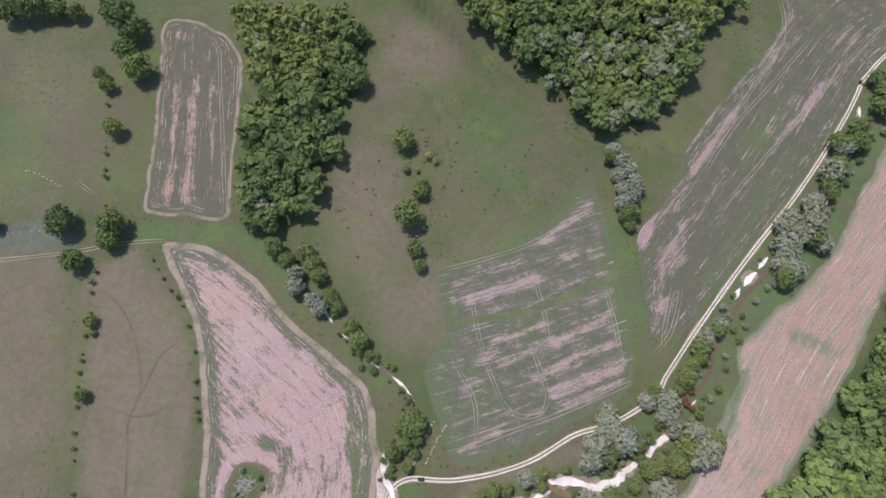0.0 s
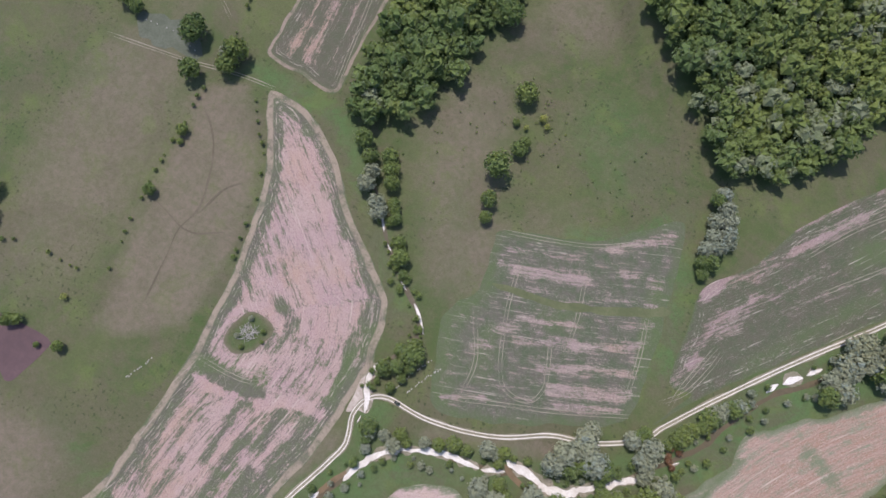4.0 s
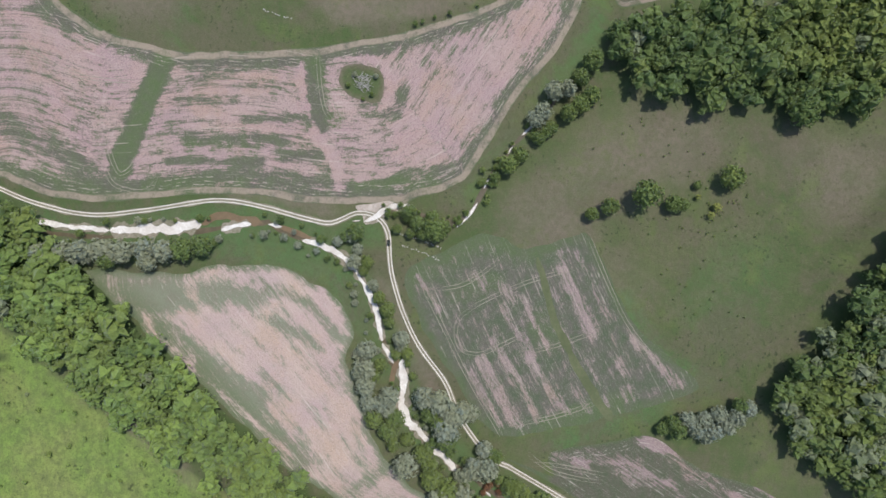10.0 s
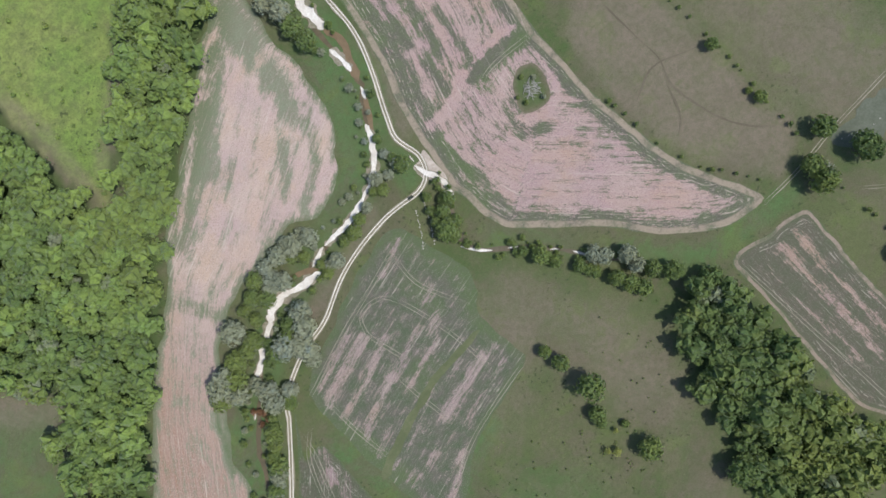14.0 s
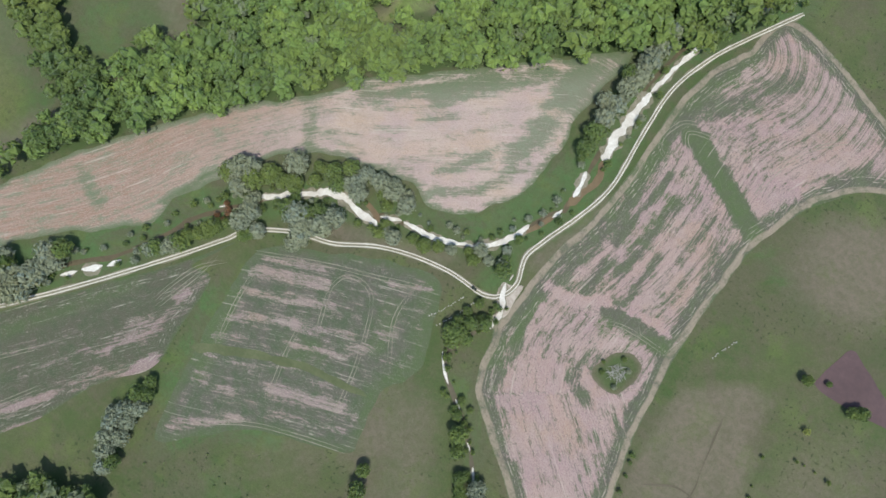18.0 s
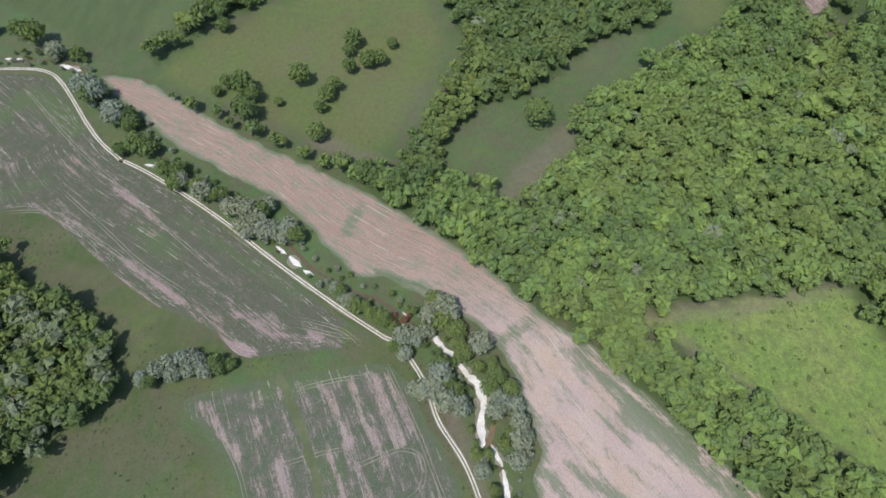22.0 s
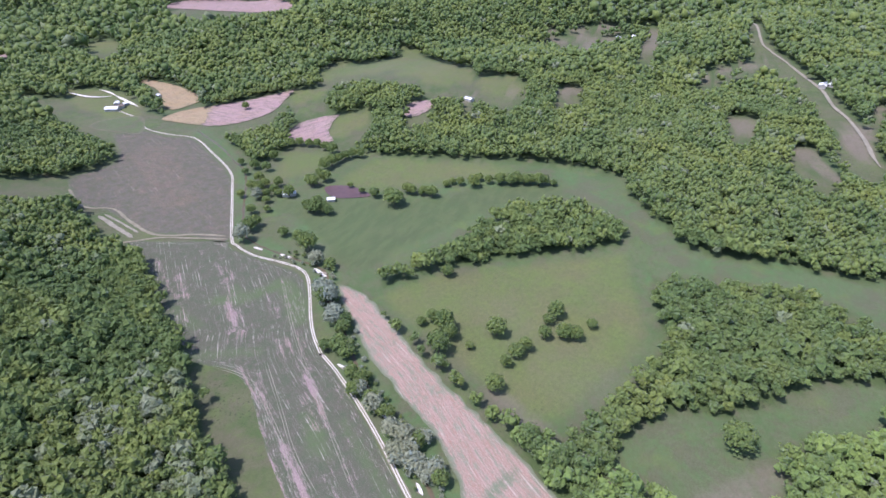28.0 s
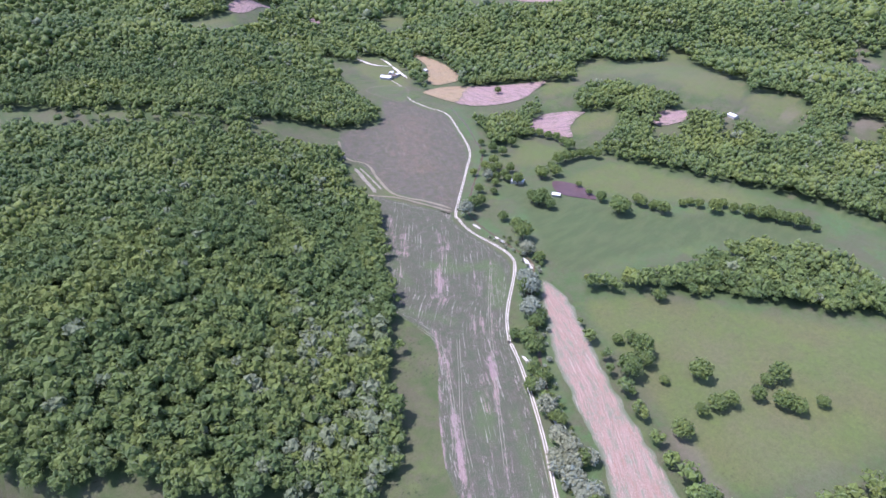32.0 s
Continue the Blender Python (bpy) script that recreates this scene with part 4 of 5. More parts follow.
# ---- mesh helpers ----
def mesh_of(name, verts, faces, material, flat=True):
    verts, faces = np.asarray(verts, np.float32), np.asarray(faces, np.int32)
    me = bpy.data.meshes.new(name)
    me.vertices.add(len(verts))
    me.vertices.foreach_set("co", verts.ravel())
    me.loops.add(faces.size)
    me.loops.foreach_set("vertex_index", faces.ravel())
    me.polygons.add(len(faces))
    me.polygons.foreach_set("loop_start", np.arange(len(faces), dtype=np.int32) * faces.shape[1])
    me.polygons.foreach_set("use_smooth", np.full(len(faces), not flat))
    me.update(calc_edges=True)
    me.materials.append(material)
    return me


def give(me, name, values):
    me.attributes.new(name, "FLOAT", "POINT").data.foreach_set("value", np.asarray(values, np.float32))


def part(name, me, parent, label=""):
    ob = new(name, me)
    ob.parent = parent
    return tagged(ob, label=label) if label else ob


def patch(outline, step, wobble=0.5, lift=0.08, seed=0):
    """Triangles that fill an outline, draped on the land."""
    from_edge = smooth(outline, step, True, wobble, seed)
    lo, hi = from_edge.min(0), from_edge.max(0)
    gx, gy = np.meshgrid(np.arange(lo[0], hi[0], step), np.arange(lo[1], hi[1], step))
    gx[1::2] += step / 2
    x, y = gx.ravel(), gy.ravel()
    d, _, _ = from_line(x, y, from_edge, True)
    keep = inside(x, y, from_edge) & (d > step * 0.45)
    pts = [Vector(p) for p in from_edge] + [Vector((a, b)) for a, b in zip(x[keep], y[keep])]
    k = len(from_edge)
    v, _, fs, *_ = delaunay_2d_cdt(pts, [(i, (i + 1) % k) for i in range(k)], [], 1, 1e-4)
    xy = np.array([(p.x, p.y) for p in v])
    z = height(xy[:, 0], xy[:, 1]) + lift
    edge, _, _ = from_line(xy[:, 0], xy[:, 1], from_edge, True)
    return np.c_[xy, z], np.array([f for f in fs if len(f) == 3]), edge


from mathutils.geometry import delaunay_2d_cdt


def sown_field(name, outline, rows, material, label, step=3.2, base=0.5, margin=7.0, strokes=(), lift=0.08, wobble=0.8, greens=(), blend=4.0, rust=None):
    verts, faces, edge = patch(outline, step, wobble, lift, len(name))
    me = mesh_of(name, verts, faces, material, False)
    x, y = verts[:, 0], verts[:, 1]
    d, side, along = from_line(x, y, smooth(rows, 6, False))
    uv = np.c_[along, d * side]
    layer = me.uv_layers.new(name="rows")
    layer.data.foreach_set("uv", uv[faces.ravel()].astype(np.float32).ravel())
    bare = base + 0.75 * (ramp(margin * 0.6, margin * 1.25, edge) - 1) if margin else np.full(len(x), base)
    for line, wide, amount in strokes:
        dist, _, _ = from_line(x, y, line)
        bare = bare + amount * (1 - ramp(wide * 0.3, wide * 1.6, dist))
    green = 0.85 * (1 - ramp(0.3, blend, edge))
    for line, wide, amount in greens:
        green = green + amount * (1 - ramp(wide * 0.3, wide * 1.6, from_line(x, y, line)[0]))
    give(me, "green", np.clip(green, 0, 1))
    give(me, "bare", bare - 0.25 * (1 - ramp(0.3, blend, edge)))
    give(me, "edge", edge)
    if rust:
        give(me, "rust", ramp(*rust, x))
    return tagged(new(name, me), label, "field", kind="structure")


def ribbon(name, line, half, material, lift, seed=0, ragged=0.0, step=2.5, closed_ends=True):
    """A strip of even or ragged width along a line, on the land."""
    c = smooth(line, step, False)
    t = np.gradient(c, axis=0)
    t /= np.linalg.norm(t, axis=1)[:, None] + 1e-9
    side = np.c_[-t[:, 1], t[:, 0]]
    n = len(c)
    k = np.arange(n)
    taper = np.minimum(1, np.minimum(k + 0.35, n - 0.65 - k) / 3.0) if closed_ends else np.ones(n)
    wl = np.array([half * taper[i] * (1 + ragged * (noise.noise(Vector((i * 0.31, seed, 0.5))) + 0.3 * noise.noise(Vector((i * 0.93, seed, 0.5))))) for i in range(n)])
    wr = np.array([half * taper[i] * (1 + ragged * (noise.noise(Vector((i * 0.31, seed, 7.5))) + 0.3 * noise.noise(Vector((i * 0.93, seed, 7.5))))) for i in range(n)])
    cols = [c + side * wl[:, None], c + side * wl[:, None] * 0.4, c - side * wr[:, None] * 0.4, c - side * wr[:, None]]
    xy = np.concatenate(cols)
    z = height(xy[:, 0], xy[:, 1]) + lift
    faces = [(b * n + i, b * n + i + 1, (b + 1) * n + i + 1, (b + 1) * n + i) for b in range(3) for i in range(n - 1)]
    return mesh_of(name, np.c_[xy, z], np.array(faces)[:, ::-1], material, False)


# ---- ground ----
FAR_FIELDS_PINK = [STRIP_PINK, PINK_B, PINK_C, TOP_PINK, NORTH_PINK, NORTH_SPOT, EAST_SPOT, CUT_A, CUT_B]
FAR_FIELDS_TAN = [FAR_TAN, STRIP_TAN]
FAR_MEADOWS = [STRIP_GREEN, GREEN_B, MEADOW_V, NORTH_MEADOW, EAST_MEADOW, WEST_MEADOW, FARM_YARD]
FAR_DRY = [YARD, HILL_CLEARING, SLIVER_A, SLIVER_B, SLIVER_C, SLIVER_D, TAN_E, RIDGE_A, RIDGE_B, RIDGE_C, RIDGE_D, MID_A, MID_B, HILL_GAP]
CLEARINGS = [PASTURE_A, PASTURE_B, REGROWTH, CREEKSIDE, UPPER, HEADLAND, OPEN_Q, OPEN_Z] + FAR_FIELDS_PINK + FAR_FIELDS_TAN + FAR_MEADOWS + FAR_DRY
FAR_ROAD_LINE = smooth(FAR_ROAD, 40, False)
WOOD_FAR = [(545, 525), (340, 240), (232, 50), (140, -52), (106, -92), (45, -142), (0, -180), (-35, -215), (-62, -258), (60, -520), (400, -800),
            (1100, -1000), (2400, -800), (2700, 700), (2000, 2000), (900, 2700), (600, 1060), (635, 850), (600, 660)]
WOOD_NORTH = WOOD_HEAD[:6] + [(600, 1060), (900, 2700), (200, 2500), (-100, 1500), (40, 915), (157, 818)]


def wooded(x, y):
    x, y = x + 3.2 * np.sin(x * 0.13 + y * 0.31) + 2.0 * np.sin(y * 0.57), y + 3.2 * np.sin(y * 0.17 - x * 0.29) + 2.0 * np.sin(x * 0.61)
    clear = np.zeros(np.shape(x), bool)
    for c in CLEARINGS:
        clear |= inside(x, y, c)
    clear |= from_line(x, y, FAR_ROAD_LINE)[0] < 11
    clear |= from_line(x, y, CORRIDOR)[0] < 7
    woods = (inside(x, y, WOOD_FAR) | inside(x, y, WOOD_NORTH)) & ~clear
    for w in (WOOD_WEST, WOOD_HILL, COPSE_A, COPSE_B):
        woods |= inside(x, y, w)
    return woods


def make_ground():
    u = np.linspace(-1, 1, 301)
    gx, gy = np.meshgrid(120 + 620 * u + 4400 * np.sign(u) * np.abs(u) ** 5, 80 + 620 * u + 4400 * np.sign(u) * np.abs(u) ** 5)
    x, y = gx.ravel(), gy.ravel()
    n = len(u)
    i = np.arange(n * n).reshape(n, n)
    faces = np.stack([i[:-1, :-1], i[:-1, 1:], i[1:, 1:], i[1:, :-1]], -1).reshape(-1, 4)
    me = mesh_of("ground", np.c_[x, y, height(x, y)], faces, GRASS, False)
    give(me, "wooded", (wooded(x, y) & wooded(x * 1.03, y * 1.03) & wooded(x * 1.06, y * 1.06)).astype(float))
    give(me, "young", inside(x, y, REGROWTH).astype(float))
    pasture = smooth(DRY_PASTURE, 6)
    dry = inside(x, y, pasture) * 0.85 * ramp(0, 7, from_line(x, y, pasture, True)[0])
    lush = inside(x, y, PASTURE_A) * 0.5 + inside(x, y, PASTURE_B) * 0.7 + 0.8 * (1 - ramp(8, 16, from_line(x, y, CREEK)[0]))
    pale = np.zeros(len(x))
    for one in FAR_MEADOWS:
        pale = np.maximum(pale, inside(x, y, one) * 0.8)
    for one in FAR_DRY:
        dry = dry + 0.7 * inside(x, y, one)
    for line, wide, amount in DRY:
        dry = dry + amount * (1 - ramp(wide * 0.4, wide * 1.4, from_line(x, y, line)[0]))
    for line, wide, amount in LUSH:
        lush = lush + amount * (1 - ramp(wide * 0.5, wide * 1.4, from_line(x, y, line)[0]))
    give(me, "dry", np.clip(dry, 0, 1))
    crop = smooth(CROP, 8)
    give(me, "crop", inside(x, y, crop) * ramp(0, 5, from_line(x, y, crop, True)[0]))
    for one in (HAY, HAY_B, HAY_C, HAY_D):
        hay = smooth(one, 8)
        pale = np.maximum(pale, 0.85 * inside(x, y, hay) * ramp(0, 14, from_line(x, y, hay, True)[0]))
    give(me, "hay", pale)
    give(me, "lush", np.clip(lush, 0, 1))
    tagged(new("ground", me), "rough green and brown meadow grass over rolling land", "ground", kind="structure")


make_ground()

sown_field("field_crescent", CRESCENT, CRESCENT_ROWS, PINK, "curved pink-brown stubble field with weedy green margins", 2.0, 0.70, 9.0, CRESCENT_STROKES, greens=CRESCENT_GREENS, blend=1.0)
sown_field("field_banded", BANDED, BANDED_ROWS, GREYF, "weedy grey-green field with bands of bare soil", 1.7, 0.04, 4.0, BANDED_STROKES, wobble=1.8, greens=BANDED_GREENS, blend=7.0)
sown_field("field_long", LONG, LONG_ROWS, SLATE, "long dark weedy field with streaks of pale stubble", 2.2, -0.12, 0, LONG_STROKES, greens=LONG_GREENS, blend=1.0)
sown_field("field_upper", UPPER, [(350, 390), (545, 740)], UPLAND, "dark brown ploughed field at the valley head", 4.5, 0.12, 0, UPPER_STROKES)
sown_field("field_creekside", CREEKSIDE, CREEKSIDE_ROWS, TANF, "long tan bare field beside the wooded creek", 2.2, 0.80, 3.0, CREEKSIDE_STROKES, wobble=2.2, greens=CREEKSIDE_GREENS, blend=2.5, rust=(100, 185))
sown_field("field_small", SMALL, SMALL_ROWS, EARTH, "small striped brown field beside the woods", 2.4, -0.05, 3.0, SMALL_STROKES)
for one in FAR_FIELDS_PINK:
    sown_field("field_far", one, [one[0], one[len(one) // 2]], MAUVE, "distant pink bare field among woods", 9.0, 0.72, 0, lift=0.8)
for one in FAR_FIELDS_TAN:
    sown_field("field_far", one, [one[0], one[len(one) // 2]], TANFAR, "distant tan stubble field above the farm", 9.0, 0.9, 0, lift=0.8)


def grass_patch(name, outline, material, label, lift=0.14, step=3.0, wobble=0.6):
    verts, faces, edge = patch(outline, step, wobble, lift, len(name))
    me = mesh_of(name, verts, faces, material, False)
    give(me, "lush", 0.3 * ramp(0, 4, edge))
    give(me, "dry", 0.6 * (1 - ramp(0, 3, edge)))
    return tagged(new(name, me), label, "grass", kind="structure")


grass_patch("grass_island", ISLE, GRASS, "small island of grass left in the field", 0.14, 1.5, 2.4)
grass_patch("headland", HEADLAND, GRASS, "bright green headland at the valley head", 0.3, 6)
grass_patch("ford", FORD, TRODDEN, "trodden pale gravel ford where the roads meet", 0.12, 1.5, 1.6)
grass_patch("pond", POND, PURPLE, "drying pond of dark purple mud in the pasture", 0.1)
grass_patch("pond_far", POND_FAR, PURPLE, "muddy purple farm pond beside barns", 0.5)
grass_patch("stony_hollow", HOLLOW, WET, "bluish-grey stony wet hollow in the pasture", 0.1, 2.0, 6.0)

road = tagged(new("road"), "two-track farm road of pale crushed stone", "road", kind="structure")
part("verge", ribbon("verge", ROAD, 1.5, VERGE, 0.16, 3, 0.5), road, "trodden stony verge")


def offset_line(line, off):
    c = smooth(line, 3, False)
    t = np.gradient(c, axis=0)
    t /= np.linalg.norm(t, axis=1)[:, None] + 1e-9
    return c + np.c_[-t[:, 1], t[:, 0]] * off


for off in (-0.8, 0.8):
    part("wheel_track", ribbon("wheel_track", offset_line(ROAD, off)[::2], 0.26, ROADM, 0.22, off, 0.4, closed_ends=False), road, "pale crushed-stone wheel track")
tagged(new("creek_water", ribbon("creek_water", CREEK, 1.15, MUD, 0.05, 5, 0.9)), "shallow muddy brown creek", "creek", kind="structure")
tagged(new("brook_bed", ribbon("brook_bed", BROOK, 1.1, SWALEM, 0.07, 6, 0.8)), "narrow weedy bed of a side brook", "brook", kind="structure")
for half, line in ((2.2, POOL_A), (1.2, POOL_B), (1.3, POOL_C)):
    tagged(new("creek_pool", ribbon("creek_pool", line, half, POOLM, 0.11, 7 + half, 0.7, 1.5)), "still orange-brown pool in the creek bed", "creek", kind="structure")
for k, (half, line) in enumerate(GRAVEL):
    bar = tagged(new("gravel_bar", ribbon("gravel_bar", line, half * 0.78, GRAVELM, 0.2 + 0.004 * k, 10 + k, 0.95, 1.2)), "white washed gravel bar in the creek bed", "gravel bar", group="gravel bars along the creek")
    part("wet_margin", ribbon("wet_margin", line, half * 1.15 + 0.25, SHINGLE_BED, 0.12 + 0.002 * k, 40 + k, 1.1, 1.2), bar, "damp brown stony margin")
tagged(new("far_road", ribbon("far_road", FAR_ROAD, 2.4, VERGE_PALE, 1.0, 8, 0.3, 12)), "pale distant road through the woods", "road", kind="structure")


# ---- trees ----

def ico():
    bm = bmesh.new()
    bmesh.ops.create_icosphere(bm, subdivisions=1, radius=1)
    v, f = np.array([p.co[:] for p in bm.verts]), np.array([[p.index for p in g.verts] for g in bm.faces])
    bm.free()
    return v, f


ICO = ico()
OCTA = (np.array([(1, 0, 0), (-1, 0, 0), (0, 1, 0), (0, -1, 0), (0, 0, 1), (0, 0, -1)], float),
        np.array([(0, 2, 4), (2, 1, 4), (1, 3, 4), (3, 0, 4), (2, 0, 5), (1, 2, 5), (3, 1, 5), (0, 3, 5)]))


def crown(rng, clumps, tall=1.0, spread=0.4, solid=None, tufts=0, leaf=0.17):
    """A crown of radius 1 at the origin's height: leafy clumps round an uneven dome, with loose sprays of leaves over them."""
    v0, f0 = solid or ICO
    vs, fs = [], []
    lobes = rng.normal(size=(4, 3))
    fs.append(f0)
    vs.append(v0 * rng.uniform(0.85, 1.1, (len(v0), 1)) * np.array([0.74, 0.74, 0.5 * tall]) + (0, 0, -0.2))
    count = len(v0)

    def reach(k, total, low, high):
        a, u = k * 2.39996 + rng.uniform(-0.4, 0.4), (k + 0.5) / total
        up = 1 - 1.45 * u
        flat = math.sqrt(max(0.05, 1 - min(up * up, 0.98)))
        way = np.array([flat * math.cos(a), flat * math.sin(a), up])
        return way, rng.uniform(low, high) * (1 + 0.16 * np.tanh(lobes @ way).sum() / 2)

    for k in range(clumps):
        way, far = reach(k, clumps, 0.5, 0.86)
        size = spread * rng.uniform(0.7, 1.25)
        v = v0 * rng.uniform(0.6, 1.4, (len(v0), 1)) * size * np.array([1, 1, 0.75])
        q = Euler(rng.uniform(0, 6, 3)).to_matrix()
        v = v @ np.array(q).T + way * far * np.array([1, 1, tall])
        fs.append(f0 + count)
        vs.append(v)
        count += len(v0)
    for k in range(tufts):
        way, far = reach(k, tufts, 0.72, 1.12)
        size = leaf * rng.uniform(0.6, 1.5)
        spray = np.array([(-1, 0, 0), (0, -0.55, 0.25), (1, 0, -0.1), (0, 0.6, 0.2)]) * rng.uniform(0.7, 1.3, (4, 1)) * size
        q = way + rng.normal(0, 0.42, 3)
        turn = Vector(q).to_track_quat("Z", "Y").to_matrix() @ Matrix.Rotation(rng.uniform(0, 6.28), 3, "Z")
        vs.append(spray @ np.array(turn).T + way * far * np.array([1, 1, tall]))
        fs.append(np.array([(0, 1, 2), (0, 2, 3)]) + count)
        count += 4
    return np.concatenate(vs), np.concatenate(fs)


def trunk_mesh(rng, tall, thick):
    bm = bmesh.new()

    def limb(a, b, ra, rb):
        d = Vector(b) - Vector(a)
        m = Matrix.Translation((Vector(a) + Vector(b)) / 2) @ d.to_track_quat("Z", "Y").to_matrix().to_4x4()
        bmesh.ops.create_cone(bm, segments=7, radius1=ra, radius2=rb, depth=d.length, matrix=m)

    limb((0, 0, -0.5), (0, 0, tall), thick, thick * 0.55)
    for k in range(4):
        a = k * 1.6 + rng.uniform(0, 0.7)
        limb((0, 0, tall * rng.uniform(0.6, 0.95)), (math.cos(a) * tall * 0.5, math.sin(a) * tall * 0.5, tall * rng.uniform(1.2, 1.6)), thick * 0.5, thick * 0.15)
    me = bpy.data.meshes.new("trunk")
    bm.to_mesh(me)
    bm.free()
    me.materials.append(BARK)
    return me


def tree_model(name, seed, material, label, clumps):
    """One tree with a crown of radius 1, on a trunk."""
    rng = np.random.default_rng(seed)
    root = tagged(new(name), label, "tree")
    sprays = clumps * 3
    v, f = crown(rng, clumps // 2, rng.uniform(0.8, 1.0), 0.29, OCTA, sprays, 0.13)
    v[:, 2] += 1.25
    me = mesh_of("crown", v, f, material, True)
    give(me, "tint", np.r_[np.repeat(rng.uniform(0, 0.5, clumps // 2 + 1), len(OCTA[0])), np.repeat(rng.uniform(0, 0.6, sprays), 4)])
    part("trunk", trunk_mesh(rng, 0.8, 0.07), root)
    part("crown", me, root)
    return root


def plant(models, places, group, seed):
    rng = np.random.default_rng(seed)
    for k, (x, y, r) in enumerate(places):
        m = pose(x, y, float(height(x, y)), 0, 0, rng.uniform(0, 360))
        s = Matrix.Diagonal((r, r, r * rng.uniform(0.85, 1.1), 1))
        model = models[k % len(models)]
        if k < len(models):
            model.matrix_basis = m @ s
            one = model
        else:
            one = copy_thing(model, m)
            one.matrix_basis = m @ s
        tagged(one, group=group)


GREEN_MODELS = [tree_model("tree", 20 + k, LEAF, "broad leafy green tree with a dark trunk", 84) for k in range(6)]
GREY_MODELS = [tree_model("silver_tree", 40 + k, LEAF_GREY, "grey-green half-leafed tree beside the creek", 76) for k in range(5)]
plant(GREEN_MODELS, GREEN_TREES, "single green trees", 1)
plant(GREY_MODELS, GREY_TREES, "silver trees along the creek", 2)


def wood(name, label, lo, hi, spacing, clumps, spread, box, seed, size, bearings=(-180, 180), solid=None, young=False, tufts=0, leaf=0.17):
    """All trees of the woods between two distances from the middle, as one mesh."""
    rng = np.random.default_rng(seed)
    gx, gy = np.meshgrid(np.arange(box[0], box[2], spacing), np.arange(box[1], box[3], spacing * 0.87))
    gx[1::2] += spacing / 2
    x, y = gx.ravel() + rng.uniform(-0.36, 0.36, gx.size) * spacing, gy.ravel() + rng.uniform(-0.36, 0.36, gx.size) * spacing
    d = np.hypot(x, y)
    bearing = np.degrees(np.arctan2(x, y))
    keep = (d >= lo) & (d < hi) & (bearing > bearings[0]) & (bearing < bearings[1])
    x, y = x[keep], y[keep]
    stretch = 1.045
    keep = (inside(x, y, REGROWTH) & (rng.uniform(size=len(x)) < 0.055)) if young else wooded(x, y) & wooded(x * stretch, y * stretch) & ((np.hypot(x, y) < 650) | wooded(x * 1.02, y * 1.02) & wooded(x * 1.07, y * 1.07) & wooded(x * 1.095, y * 1.095)) & (rng.uniform(size=len(x)) < 0.97)
    x, y = x[keep], y[keep]
    z = height(x, y)
    models = [crown(rng, clumps, rng.uniform(0.55, 0.85), spread, solid, tufts, leaf) for _ in range(10)]
    pick, turn = rng.integers(0, 10, len(x)), rng.uniform(0, 6.28, len(x))
    r = spacing * size * np.clip(rng.normal(1.0, 0.26, len(x)), 0.55, 1.8)
    lime = ramp(-20, -60, valley_distance(x, y)[0]) * ramp(600, 430, valley_distance(x, y)[1]) * rng.uniform(0.15, 1.0, len(x))
    lime = lime * (0.3 + 0.7 * ramp(540, 320, np.hypot(x, y)))
    lime = lime * ~(inside(x, y, COPSE_A) | inside(x, y, COPSE_B))
    grey = (rng.uniform(size=len(x)) < 0.02 + 0.3 * (1 - ramp(40, 110, np.hypot(x - 140, y - 215)))) * rng.uniform(0.5, 1.0, len(x))
    vs, fs, tint, limes, greys, base = [], [], [], [], [], 0
    for k, (mv, mf) in enumerate(models):
        sel = np.where(pick == k)[0]
        if not len(sel):
            continue
        c, s = np.cos(turn[sel])[:, None], np.sin(turn[sel])[:, None]
        rr = r[sel][:, None]
        vx = (mv[:, 0] * c - mv[:, 1] * s) * rr + x[sel][:, None]
        vy = (mv[:, 0] * s + mv[:, 1] * c) * rr + y[sel][:, None]
        vz = (mv[:, 2] + 1.1) * rr + z[sel][:, None] + (0.0 if young else 1.0) * (rng.uniform(0.0, 3.8, len(sel)) + 1.6 + 1.6 * np.sin(x[sel] / 23 + 1.7 * np.sin(y[sel] / 31)))[:, None]
        v = np.stack([vx, vy, vz], -1).reshape(-1, 3)
        fs.append((mf[None] + (np.arange(len(sel)) * len(mv))[:, None, None]).reshape(-1, 3) + base)
        tint.append(np.repeat(rng.uniform(0, 1, len(sel)), len(mv)))
        limes.append(np.repeat(lime[sel], len(mv)))
        greys.append(np.repeat(grey[sel], len(mv)))
        vs.append(v)
        base += len(v)
    me = mesh_of(name, np.concatenate(vs), np.concatenate(fs), LEAF, lo < 500)
    for key, values in (("tint", tint), ("lime", limes), ("silver", greys)):
        give(me, key, np.concatenate(values))
    ob = tagged(new(name, me), label, "woods", kind="stuff")
    return ob


wood("woods_near", "dense green broadleaf woods with rounded crowns", 0, 520, 5.9, 7, 0.46, (-260, -330, 560, 560), 3, 0.77, solid=OCTA, tufts=54, leaf=0.155)
wood("young_growth", "low bright green regrowth and brush in a clearing", 0, 700, 3.4, 3, 0.55, (0, -330, 330, -60), 8, 0.34, solid=OCTA, young=True, tufts=14, leaf=0.3)
wood("woods_hill", "dense green woods over the hillsides", 520, 1000, 7.2, 4, 0.52, (-200, -1000, 1000, 1000), 4, 0.75, (-9, 137), OCTA, tufts=12, leaf=0.25)
wood("woods_far", "distant woods covering rolling hills", 1000, 1500, 9.8, 2, 0.62, (-400, -1100, 1600, 1600), 5, 0.74, (-6, 128), OCTA, tufts=4, leaf=0.32)
